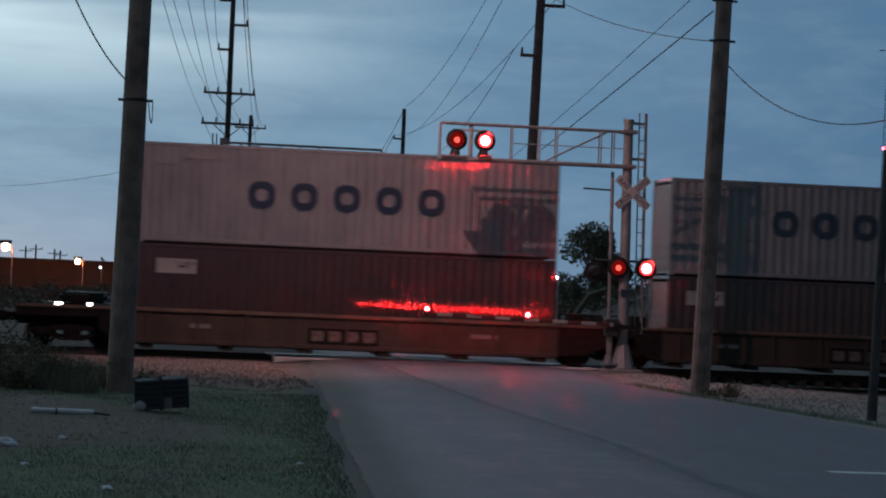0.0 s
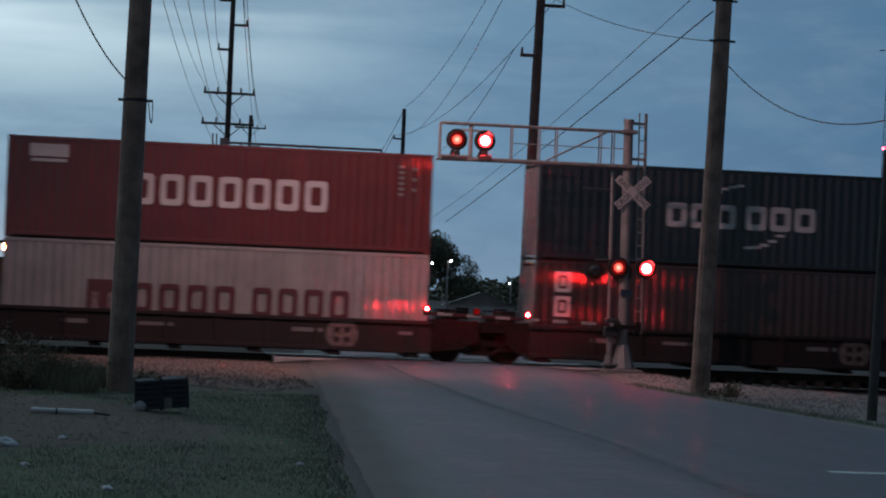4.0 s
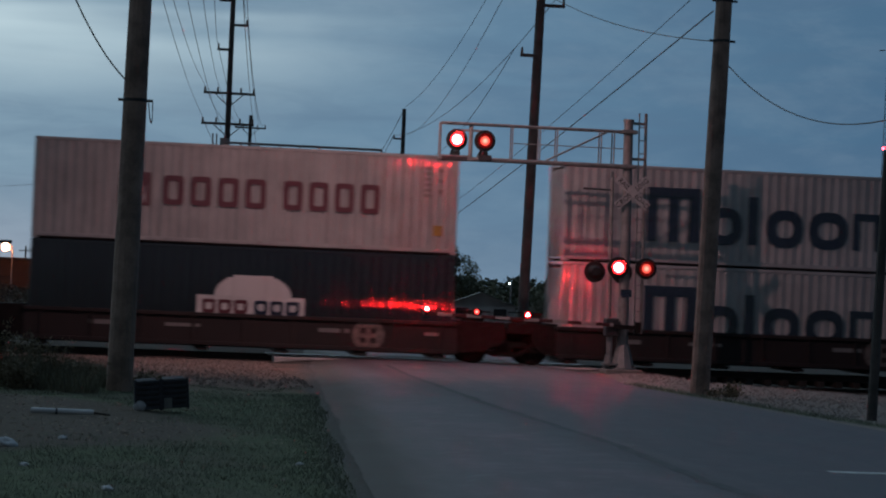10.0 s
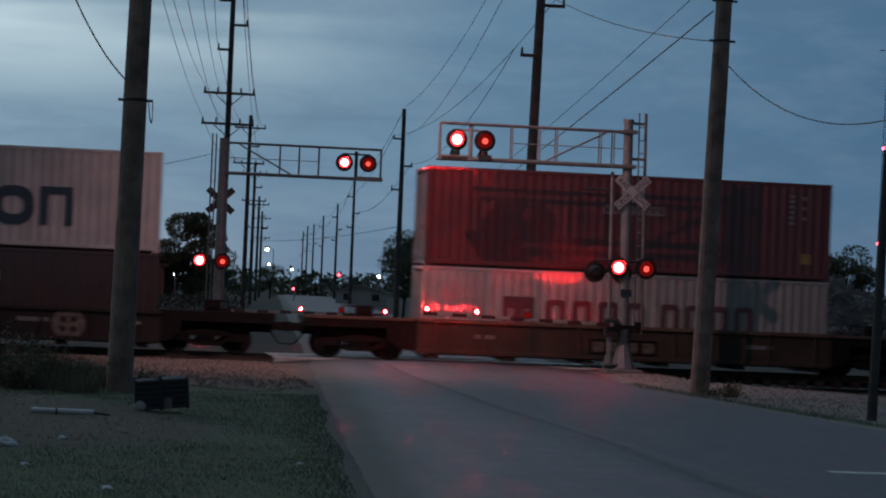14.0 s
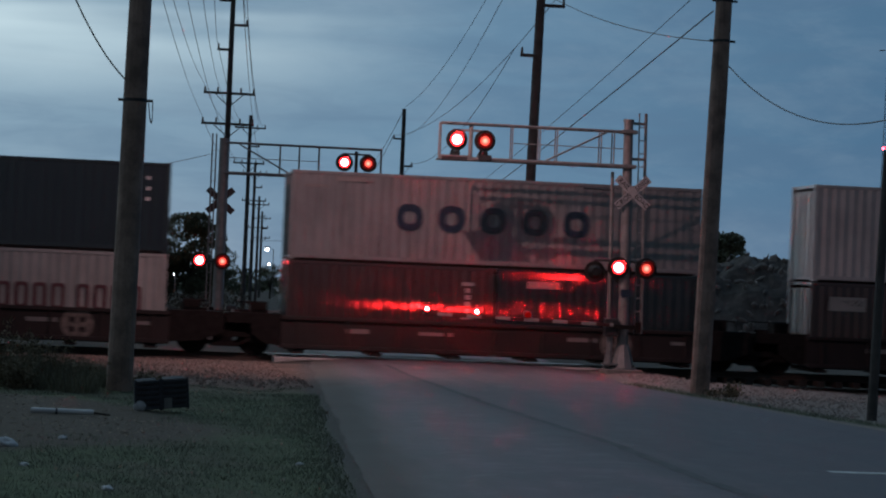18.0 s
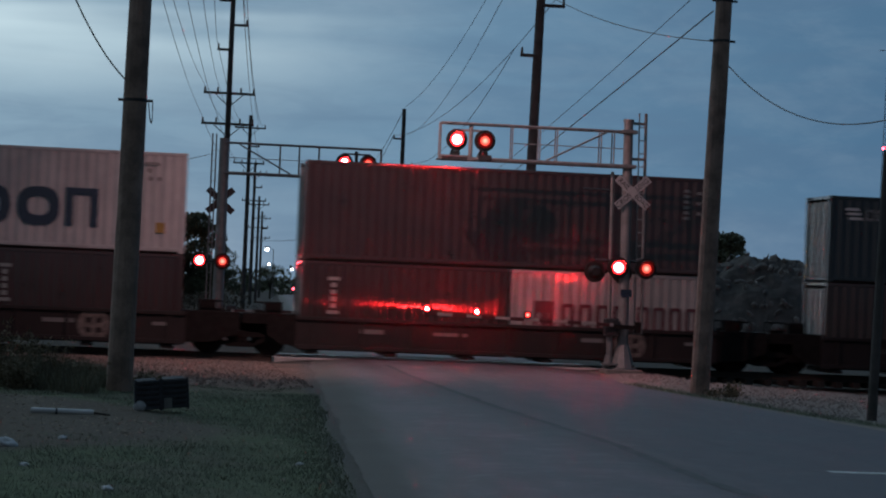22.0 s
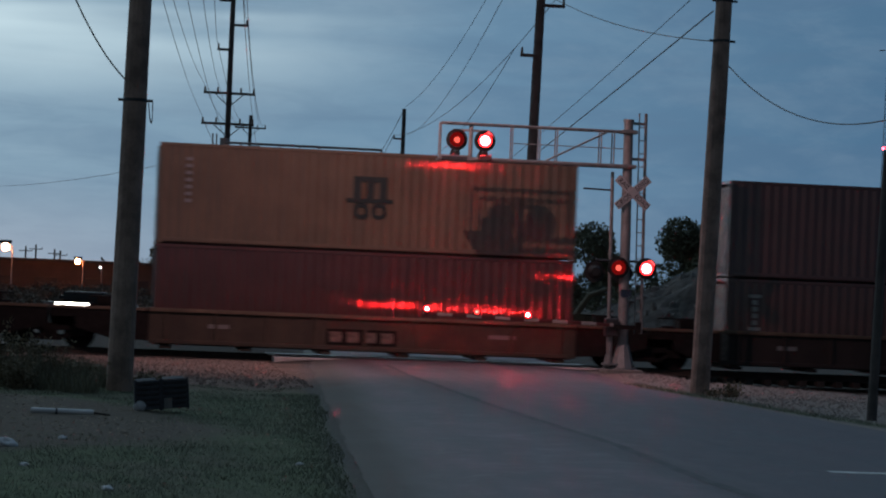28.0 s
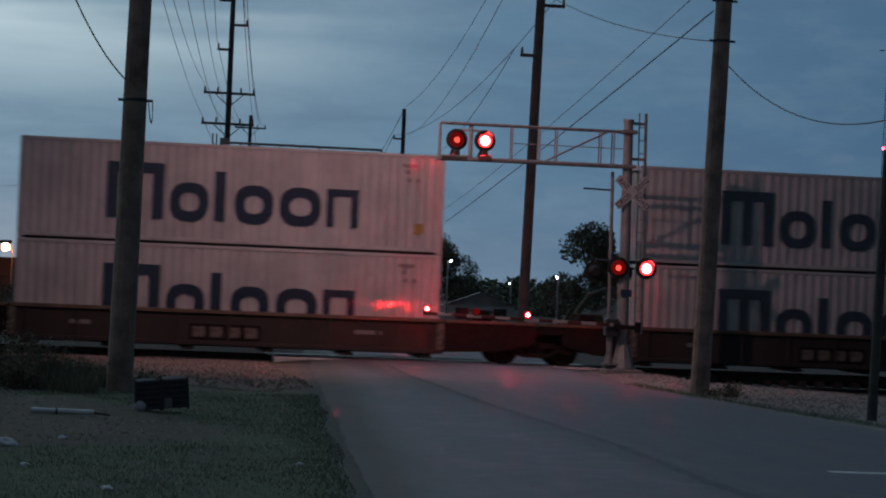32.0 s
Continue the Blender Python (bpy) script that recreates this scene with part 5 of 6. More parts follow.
def hung_lamp():
    """The street lamp on its span wire, high over the road."""
    s = thing("street_lamp", pose(*FLOOD), "grey street lamp hung on a wire over the road", "street lamp")
    bm = bmesh.new()
    rod(bm, (0, 0, 0.16), (0, 0, 1.0), 0.025, n=8)
    box(bm, 0, 0, 1.0, 0.10, 0.10, 0.08)
    part("hanger", bm, M["galv"], s)
    bm = bmesh.new()
    rod(bm, (0, 0, 0.12), (0, 0, 0.30), 0.34, 0.10, n=16)
    part("housing", bm, M["galv"], s)
    bm = bmesh.new()
    rod(bm, (0, 0, 0.105), (0, 0, 0.118), 0.16, n=16)
    part("lens", bm, M["mercury"], s, "glowing lamp glass")
    hook = Vector((0, 0, 1.0))
    for end in (Vector((0.55, -24.9, 10.8)), Vector((14.25, 8.8, 15.2))):
        bm = bmesh.new()
        pts = [hook.lerp(end - FLOOD, k / 12) - Vector((0, 0, 0.8 * (k / 12) * (1 - k / 12))) for k in range(13)]
        tube(bm, pts, 0.010)
        part("span_wire", bm, M["wire"], s, "thin black carrying wire")


pole_fittings()
hung_lamp()


def seen(x, y, d):
    """The place d metres off in the direction of a picture point (from the standing camera)."""
    half = math.tan(radians(21.02) / 2)
    v = STAND.to_3x3() @ Vector(((2 * x / 1568 - 1) * half, (882 - 2 * y) / 1568 * half, -1))
    return EYE + v * d


# wires of the tall row, running up over the viewpoint and on along the road
for dx, z, px in ((-1.19, 9.5, 272), (-1.14, 10.9, 290), (-0.5, 9.5, 320), (-0.5, 10.9, 352), (-0.6, 12.7, 378), (0.68, 13.8, 428), (1.1, 9.5, 427), (1.1, 10.9, 434)):
    wire("overhead_wire", (5.34 + dx, 37.0, z), seen(px, -60, 52.0), 0.30, 0.009)
    wire("overhead_wire", (5.34 + dx, 37.0, z), (10.05 + dx * 0.9, 99.0, (13.2 if z > 9.6 else 10.6)), 0.7, 0.012)
# wires along the right-hand row
for dx, z, k in ((-0.62, 10.3, 1), (0.7, 12.0, 0), (0.0, 15.4, 2)):
    wire("overhead_wire", (14.03 + dx, 8.7, z), (18.45 + (-0.6, 0.6, 0.0)[k], 78.7, (11.6, 9.9, 13.4)[k]), 1.1, 0.013)
    a = [(x + (-0.6, 0.6, 0.0)[k], y, h + (-1.7, -3.4, 0.0)[k]) for x, y, h in FAR_R]
    for p, q in zip(a, a[1:]):
        wire("overhead_wire", p, q, 0.9, 0.02, 8)


wire("overhead_wire", (14.7, 8.7, 12.0), seen(1258, 73, 55.2), 0.25, 0.013)
wire("overhead_wire", seen(1290, 118, 55.2), seen(1640, 190, 40.0), 0.72, 0.013)
wire("overhead_wire", seen(1262, 20, 55.2), seen(790, 392, 122.0), 0.12, 0.017)
wire("overhead_wire", seen(1222, 0, 60.0), seen(760, 388, 160.0), 0.35, 0.011)
wire("overhead_wire", seen(130, -10, 44.0), seen(221, 140, 45.3), 0.14, 0.015)
wire("overhead_wire", seen(889, 0, 70.0), seen(716, 240, 149.0), 0.9, 0.011)
wire("overhead_wire", seen(-20, 330, 260.0), seen(378, 272, 150.0), 0.5, 0.02)
wire("overhead_wire", seen(440, 425, 240.0), seen(712, 400, 150.0), 0.4, 0.02)


# ---- trees, weeds and grass ----
def leaf_cards(name, centres, radii, count, size, seed, flat=0.6):
    """Many small leaf clumps scattered through overlapping lobes."""
    rng = np.random.default_rng(seed)
    centres, radii = np.array(centres, float), np.array(radii, float)
    pick = rng.integers(0, len(centres), count)
    d = rng.normal(size=(count, 3))
    d /= np.linalg.norm(d, axis=1)[:, None]
    rad = rng.uniform(0.45, 1.05, count) ** 0.6
    p = centres[pick] + d * radii[pick] * rad[:, None]
    u = rng.normal(size=(count, 3)); u /= np.linalg.norm(u, axis=1)[:, None]
    v = np.cross(u, rng.normal(size=(count, 3))); v /= np.linalg.norm(v, axis=1)[:, None]
    s = (size * rng.uniform(0.5, 1.3, count))[:, None]
    quad = np.stack([p - u * s, p + v * s * flat, p + u * s, p - v * s * flat], 1).reshape(-1, 3)
    return soup(name, quad.tolist(), [(4 * i, 4 * i + 1, 4 * i + 2, 4 * i + 3) for i in range(count)])


def tree(x, y, height, width, seed, count=2600, trunk=0.22, words="full dark green tree against the dusk sky", size=0.16, stout=0.5):
    rng = random.Random(seed)
    t = thing("tree", pose(x, y, -0.15), words, "tree", "trees beyond the track")
    bm = bmesh.new()
    rod(bm, (0, 0, 0), (0.1, 0, height * 0.45), 0.05 * height * stout, 0.03 * height * stout, n=9)
    lobes, radii = [], []
    for k in range(13):
        a = rng.uniform(0, 6.283)
        f = rng.uniform(0.25, 1.0)
        z = height * (trunk + (1 - trunk) * rng.uniform(0.15, 0.86))
        w = width / 2 * f * (1 - 0.55 * max(0, (z / height - 0.55) / 0.45))
        c = (math.cos(a) * w, math.sin(a) * w, z)
        lobes.append(c)
        r = width * rng.uniform(0.16, 0.27)
        radii.append((r, r, r * 0.8))
        rod(bm, (0.05, 0, height * rng.uniform(0.25, 0.45)), c, 0.012 * height, 0.004 * height, n=5)
    part("trunk", bm, M["bark"], t)
    part("crown", leaf_cards("crown", lobes, radii, count * 3, size * 0.6 * height / 6, seed), M["leaf"], t)
    return t


for px, dist, h, w, seed, n in ((737, 170, 5.9, 7.0, 3, 8000), (1052, 118, 5.9, 4.4, 5, 3200), (990, 135, 3.6, 2.6, 14, 1200), (1212, 122, 6.5, 4.3, 6, 3000), (1272, 120, 6.2, 3.6, 9, 2400), (1240, 126, 6.4, 3.6, 19, 2000), (340, 200, 8.2, 5.8, 1338, 7000), (395, 230, 6.0, 3.6, 10, 1600), (478, 300, 4.4, 3.6, 11, 1200), (1482, 150, 6.0, 4.4, 12, 2200), (1515, 150, 5.4, 3.0, 13, 1400), (640, 260, 3.0, 4.0, 15, 900), (250, 230, 4.2, 4.0, 16, 1000), (715, 165, 4.6, 2.6, 17, 1400)):
    g = seen(px, 512 + (px - 784) * 0.0417, dist)
    tree(g.x, g.y, h, w, seed, n, 0.04 if px < 500 else 0.22)

# far woods along the horizon, one uneven belt
belt = [seen(px, 500 + (px - 784) * 0.0417, 420 + 40 * math.sin(px * 0.02)) for px in range(-60, 1700, 22)]
lobes = [(p.x + random.uniform(-2, 2), p.y, random.uniform(1.0, 2.6)) for p in belt]
tagged(part("far_woods", leaf_cards("far_woods", lobes, [(3.4, 3.0, 2.2)] * len(lobes), 9000, 0.55, 40), M["leaf"]), "dark belt of distant woods on the horizon", "woods", kind="stuff")
belt = [seen(px, 500 + (px - 784) * 0.0417, 230 + 15 * math.sin(px * 0.05)) for px in range(800, 1010, 14)]
lobes = [(p.x, p.y, random.uniform(0.8, 2.6)) for p in belt]
tagged(part("hedge", leaf_cards("hedge", lobes, [(1.6, 1.5, 1.5)] * len(lobes), 2600, 0.3, 41), M["leaf"]), "dark scrubby hedge far behind the track", "hedge", kind="stuff")


belt = [seen(px, 500 + (px - 784) * 0.0417, 138 + 10 * math.sin(px * 0.05)) for px in range(-80, 425, 11)]
lobes = [(p.x, p.y, random.uniform(0.2, 0.9)) for p in belt]
tagged(part("scrub", leaf_cards("scrub", lobes, [(1.1, 1.2, 0.8)] * len(lobes), 12000, 0.09, 42), M["dry_scrub"]), "brown tangled scrub behind the track", "scrub", kind="stuff")


def weed_bush(x, y, h, w, seed, n=500):
    t = thing("weed_clump", pose(x, y, ground_z(x, y) - 0.05), "rank dark green weeds beside the pole", "weeds", "weed clumps")
    rng = random.Random(seed)
    bm = bmesh.new()
    lobes, radii = [], []
    for k in range(16):
        a, r = rng.uniform(0, 6.28), rng.uniform(0, w / 2)
        tip = (math.cos(a) * r, math.sin(a) * r, h * rng.uniform(0.4, 1.0))
        rod(bm, (tip[0] * 0.3, tip[1] * 0.3, 0), tip, 0.012, 0.004, n=4)
        for f in (0.35, 0.65, 0.95):
            lobes.append((tip[0] * (0.3 + 0.7 * f), tip[1] * (0.3 + 0.7 * f), tip[2] * f)); radii.append((0.16, 0.16, 0.16))
    tagged(part("stem_tangle", bm, M["weed"], t), kind="stuff")
    part("leaves", leaf_cards("leaves", lobes, radii, int(n * 1.8), 0.042, seed, 0.45), M["weed"], t)


for k, (x, y, h, w) in enumerate(((-0.9, -24.6, 1.0, 1.2), (-1.9, -24.0, 1.2, 1.3), (-2.8, -23.5, 1.25, 1.3), (-0.2, -25.4, 0.55, 0.8), (-1.4, -26.2, 0.65, 1.0), (-2.3, -26.6, 0.8, 1.1), (-3.6, -24.5, 1.2, 1.4), (0.9, -24.6, 0.35, 0.6), (-1.2, -22.4, 1.0, 1.2), (-3.0, -28.4, 0.6, 1.0), (-2.1, -29.5, 0.35, 0.8))):
    weed_bush(x, y, h, w, 60 + k, 620)
for k, (x, y, h, w) in enumerate(((14.75, -15.6, 0.34, 0.5), (14.45, -16.6, 0.22, 0.4), (14.1, -16.4, 0.16, 0.4))):
    weed_bush(x, y, h, w, 90 + k, 160)


def blades(name, n, spots, lo, hi, seed, words, mat="grass", broad=1.0, patchy=0.0):
    rng = np.random.default_rng(seed)
    verts, faces = [], []
    while len(faces) < n:
        x, y = spots(rng)
        a, h, w = rng.uniform(0, 6.28), rng.uniform(lo, hi), rng.uniform(0.004, 0.010) * broad
        z = ground_z(x, y) - 0.01
        h *= 1 - patchy * (0.5 + 0.7 * noise.noise((x * 1.3, y * 0.8, 12)))
        lx, ly = rng.normal(0, 0.35 * h, 2)
        i = len(verts)
        verts += [(x - w * math.cos(a), y - w * math.sin(a), z), (x + w * math.cos(a), y + w * math.sin(a), z), (x + lx, y + ly, z + h)]
        faces.append((i, i + 1, i + 2))
    tagged(part(name, soup(name, verts, faces), M[mat]), words, "grass", kind="stuff")


def rough_ground(x, y):
    """1 where leaf litter and weeds take over from mown grass, at the left of the verge."""
    edge = 2.2 - 0.16 * (y + 36) ** 2 * (0.3 if y > -36 else 1.0) + 0.8 * noise.noise((x * 0.9, y * 0.5, 20))
    return min(1.0, max(0.0, (edge - x) / 1.2 + 0.5))


def verge(rng):
    while True:
        y = rng.uniform(-49, -20)
        x = rng.uniform(-5, road_left(y) - 0.18 - abs(rng.normal(0, 0.16)) + 0.16 * noise.noise((y * 0.22, 7.0, 0)))
        thin = 0.8 + 0.6 * noise.noise((x * 0.7, y * 0.35, 5)) - 0.9 * rough_ground(x, y)
        if rng.uniform() < thin and (y < -23.5 or noise.noise((x, y, 1)) > 0.1):
            return x, y


blades("verge_grass", 60000, verge, 0.015, 0.055, 21, "short uneven dark grass on the verge")


def dead_leaves(n, seed):
    """Fallen leaves and scraps lying over the rough ground and the dirt by the track."""
    rng = np.random.default_rng(seed)
    verts, faces = [], []
    while len(faces) < n:
        x, y = rng.uniform(-5, 5), rng.uniform(-44, -8)
        if x > road_left(y) - 0.2 or rng.uniform() > max(rough_ground(x, y), 0.2 if y > -24 else 0.04):
            continue
        a, w, z = rng.uniform(0, 6.28), rng.uniform(0.015, 0.04), ground_z(x, y) + 0.012
        c, q, lift = math.cos(a) * w, math.sin(a) * w, rng.uniform(0.0, 0.02)
        i = len(verts)
        verts += [(x + c, y + q, z), (x - q * 0.6, y + c * 0.6, z + lift), (x - c, y - q, z + 0.01), (x + q * 0.6, y - c * 0.6, z + lift * 0.5)]
        faces.append((i, i + 1, i + 2, i + 3))
    tagged(part("leaf_litter", soup("leaf_litter", verts, faces), M["litter_leaf"]), "brown dead leaves strewn over rough ground", "leaf litter", kind="stuff")


dead_leaves(3600, 77)


def road_fringe(rng):
    y = rng.uniform(-50, -23)
    return road_left(y) - 0.16 - abs(rng.normal(0, 0.35)) + 0.16 * noise.noise((y * 0.22, 7.0, 0)), y


def weed_bank(rng):
    while True:
        x, y = rng.uniform(-5.5, 0.3), rng.uniform(-30, -20)
        if noise.noise((x * 0.8, y * 0.5, 9)) + 0.25 > 0.16 * (y + 24) ** 2 * (0.25 if y > -24 else 0.35):
            return x, y


blades("fringe_grass", 5000, road_fringe, 0.02, 0.07, 23, "ragged dark grass along the road edge", "dry_grass", 1.2)
blades("tall_grass", 11000, weed_bank, 0.2, 1.05, 24, "tall rank grass and weeds round the pole", "rank_grass", 1.5, 0.9)


def right_strip(rng):
    y = rng.uniform(-42, -11.8)
    return 12.26 - 0.078 * y + rng.normal(0, 0.17), y


blades("roadside_grass", 5000, right_strip, 0.03, 0.12, 22, "thin strip of grass at the road edge")


def loose_stones(name, n, spots, lo, hi, mat, words, seed):
    rng = np.random.default_rng(seed)
    verts, faces = [], []
    for _ in range(n):
        x, y = spots(rng)
        z = ground_z(x, y)
        s = rng.uniform(lo, hi, 3)
        i = len(verts)
        a = rng.uniform(0, 6.28)
        for dx, dy, dz in ((1, 0, 0.1), (0, 1, 0), (-1, 0, 0.1), (0, -1, 0), (0.2, 0.1, 0.9)):
            verts.append((x + s[0] * (dx * math.cos(a) - dy * math.sin(a)), y + s[1] * (dx * math.sin(a) + dy * math.cos(a)), z + dz * s[2]))
        faces += [(i, i + 1, i + 4), (i + 1, i + 2, i + 4), (i + 2, i + 3, i + 4), (i + 3, i, i + 4)]
    tagged(part(name, soup(name, verts, faces), M[mat]), words, "stones", kind="stuff")


loose_stones("ballast", 5200, lambda r: (r.uniform(-6, 4.6), r.uniform(-20, -3.2)), 0.02, 0.07, "stone", "reddish brown gravel and fallen leaves by the track", 31)
def gravel_bank(rng):
    while True:
        x, y = rng.uniform(14.0, 22), rng.uniform(-24, -3.2)
        if y < hollow(x) - 0.1 and x > 12.8 - 0.078 * y:
            return x, y


loose_stones("roadside_gravel", 4200, gravel_bank, 0.015, 0.045, "pale_gravel", "pale loose gravel beside the road", 32)


# ---- loose things on the verge ----
def crate():
    c = thing("plastic_crate", pose(1.08, -31.0, ground_z(1.08, -31.0) + 0.02, 6, -5.5, 8), "dark slatted plastic crate on its side in the grass", "crate")
    for x, w in ((-0.22, 0.40), (0.22, 0.42)):
        bm = bmesh.new()
        box(bm, x, 0.12, 0.27, w * 0.94, 0.30, 0.48)
        rounded(bm, 0.03, 2)
        shellpart = part("bin", bm, M["crate"], c)
        for k in range(6):
            part("slat", block("crate_slat", w, 0.03, 0.045), M["crate"], shellpart).location = (x, -0.045, 0.06 + k * 0.085)
        for s in (-1, 1):
            part("upright", block("crate_upright", 0.035, 0.04, 0.52), M["crate"], shellpart).location = (x + s * w / 2, -0.045, 0.27)
    bm = bmesh.new()
    box(bm, 0.10, -0.07, 0.13, 0.13, 0.006, 0.17)
    part("label_plate", bm, M["blue_grey_logo"], c, "pale label")
    bm = bmesh.new()
    bmesh.ops.create_icosphere(bm, subdivisions=2, radius=0.11, matrix=Matrix.Translation((-0.36, -0.04, 0.10)) @ Matrix.Diagonal((1, 0.5, 0.9, 1)))
    part("torn_bag", bm, M["litter"], c, "pale torn plastic at one corner")


def pipe():
    p = thing("plastic_pipe", pose(-0.48, -33.4, ground_z(-0.48, -33.4) + 0.03, 0, 0.5, 2), "white plastic pipe lying in the grass", "pipe")
    bm = bmesh.new()
    rod(bm, (-0.47, 0, 0.02), (0.47, 0, 0.02), 0.042, n=14)
    part("tube", bm, M["pvc"], p)
    bm = bmesh.new()
    rod(bm, (-0.10, 0, 0.02), (-0.07, 0, 0.02), 0.046, n=14)
    part("collar", bm, M["crate"], p)
    bm = bmesh.new()
    rod(bm, (0.47, 0, 0.015), (0.72, 0.02, -0.01), 0.016, n=8)
    part("stick", bm, M["bark"], p)


crate()
pipe()
for k, (px, py, r) in enumerate(((12, 792, 0.13), (110, 781, 0.06), (530, 815, 0.05), (190, 868, 0.06), (42, 830, 0.05))):
    v = (seen(px, py, 1.0) - EYE)
    g = EYE + v * ((-0.02 - EYE.z) / v.z)
    bm = bmesh.new()
    bmesh.ops.create_icosphere(bm, subdivisions=3, radius=r)
    for vert in bm.verts:
        vert.co *= 1 + 0.45 * noise.noise(vert.co * 9 / r * 0.12 + Vector((k, 0, 0)))
        vert.co.z *= 0.55
    o = part("litter", bm, M["litter"])
    o.location = (g.x, g.y, ground_z(g.x, g.y) + r * 0.3)
    tagged(o, "crumpled pale litter on the grass", "litter", "litter on the verge")


# ---- beyond the track ----
def mound():
    me_v, me_f = [], []
    nx, ny = 90, 40
    c = seen(1330, 555, 112)
    for j in range(ny + 1):
        for i in range(nx + 1):
            u, v = i / nx * 2 - 1, j / ny * 2 - 1
            x, y = c.x + 0.4 + u * 9.5, c.y + 3 + v * 6
            prof = max(0, 1 - abs(u) ** 2.6) * max(0, 1 - abs(v) ** 2)
            ridge = 3.3 + 1.2 * math.exp(-((u - 0.15) / 0.5) ** 2) + 0.5 * math.exp(-((u - 0.75) / 0.2) ** 2) - 0.5 * math.exp(-((u + 0.6) / 0.25) ** 2)
            z = -0.3 + prof * ridge + prof * 0.5 * noise.noise((x * 0.8, y * 0.8, 2)) + 0.2 * prof * noise.noise((x * 2.5, y * 2.5, 4))
            me_v.append((x, y, z))
    for j in range(ny):
        for i in range(nx):
            a = j * (nx + 1) + i
            me_f.append((a, a + 1, a + nx + 2, a + nx + 1))
    t = thing("rubble_mound", Matrix(), "dark heap of soil and broken rock behind the track", "rubble mound")
    part("soil_body", soup("soil_body", me_v, me_f), M["rubble"], t)
    rng = random.Random(4)
    for k in range(420):
        i = rng.randrange(len(me_v) // 2)
        x, y, z = me_v[i]
        if z < 0.4 or x < c.x + rng.uniform(-9, 2.5):
            continue
        def rock():
            b = bmesh.new()
            bmesh.ops.create_icosphere(b, subdivisions=1, radius=1.0)
            for v in b.verts:
                v.co *= 1 + 0.35 * noise.noise(v.co * 2.0)
            return mesh_of("rock", b)
        o = part("rock", cached("rock", rock), M["rock"], t)
        o.matrix_basis = Matrix.Translation((x, y, z)) @ Euler((rng.uniform(0, 6), rng.uniform(0, 6), 0)).to_matrix().to_4x4() @ Matrix.Diagonal((rng.uniform(0.08, 0.42), rng.uniform(0.08, 0.25), rng.uniform(0.05, 0.16), 1))


def digger():
    a = seen(1000, 545, 108)
    t = thing("excavator", pose(a.x, a.y, -0.1), "dusty yellow excavator with raised boom beside the mound", "excavator")
    bm = bmesh.new()
    box(bm, 0.9, 0, 0.9, 1.5, 1.4, 0.9)
    rounded(bm, 0.08, 2)
    part("engine_house", bm, M["digger"], t)
    bm = bmesh.new()
    box(bm, 0.9, 0, 0.35, 2.2, 1.6, 0.5)
    rounded(bm, 0.2, 2)
    part("crawler_track", bm, M["iron"], t)
    bm = bmesh.new()
    rod(bm, (0.4, 0, 1.1), (1.1, 0, 2.2), 0.16, 0.14, n=6)
    rod(bm, (1.1, 0, 2.2), (2.1, 0, 2.55), 0.14, 0.10, n=6)
    part("boom", bm, M["digger"], t)
    bm = bmesh.new()
    rod(bm, (0.2, -0.3, 1.5), (-0.15, -0.3, 0.7), 0.08, 0.08, n=6)
    box(bm, -0.25, -0.3, 0.5, 0.5, 0.7, 0.4)
    part("bucket", bm, M["digger"], t)


def house(px, py, d, w, depth, wall, rise, words):
    g = seen(px, py, d)
    h = thing("house", pose(g.x, g.y, -0.1, 0, 0, -8), words, "house")
    bm = bmesh.new()
    box(bm, 0, 0, wall / 2, w, depth, wall)
    part("wall", bm, M["siding"], h)
    bm = bmesh.new()
    for s in (-1, 1):
        v = [bm.verts.new(p) for p in ((0, -depth / 2 - 0.3, wall + rise), (0, depth / 2 + 0.3, wall + rise), (s * (w / 2 + 0.35), depth / 2 + 0.3, wall - 0.05), (s * (w / 2 + 0.35), -depth / 2 - 0.3, wall - 0.05))]
        bm.faces.new(v)
    bmesh.ops.solidify(bm, geom=bm.faces[:], thickness=0.12)
    bmesh.ops.recalc_face_normals(bm, faces=bm.faces[:])
    part("roof", bm, M["roof"], h)
    bm = bmesh.new()
    v = [bm.verts.new(p) for p in ((-w / 2, -depth / 2 - 0.01, wall), (w / 2, -depth / 2 - 0.01, wall), (0, -depth / 2 - 0.01, wall + rise))]
    bm.faces.new(v)
    bmesh.ops.solidify(bm, geom=bm.faces[:], thickness=0.05)
    part("gable", bm, M["siding"], h)
    for k in (-0.28, 0.28):
        win = part("window", block("house_window", 0.8, 0.08, 0.7), M["glass"], h)
        win.location = (k * w, -depth / 2 - 0.02, wall * 0.6)


def shed(px, py, d, w, height, words):
    g = seen(px, py, d)
    s = thing("warehouse", pose(g.x, g.y, -0.15, 0, 0, -2), words, "warehouse")
    bm = bmesh.new()
    box(bm, 0, 5, height / 2, w, 10, height)
    part("wall", bm, M["shed"], s)
    bm = bmesh.new()
    box(bm, 0, 5, height + 0.1, w + 0.6, 10.6, 0.25)
    part("roof", bm, M["dark_steel"], s)
    for k in range(4):
        part("door", block("shed_door", w * 0.12, 0.1, height * 0.6), M["dark_steel"], s).location = (-w * 0.36 + k * w * 0.24, -0.02, height * 0.3)


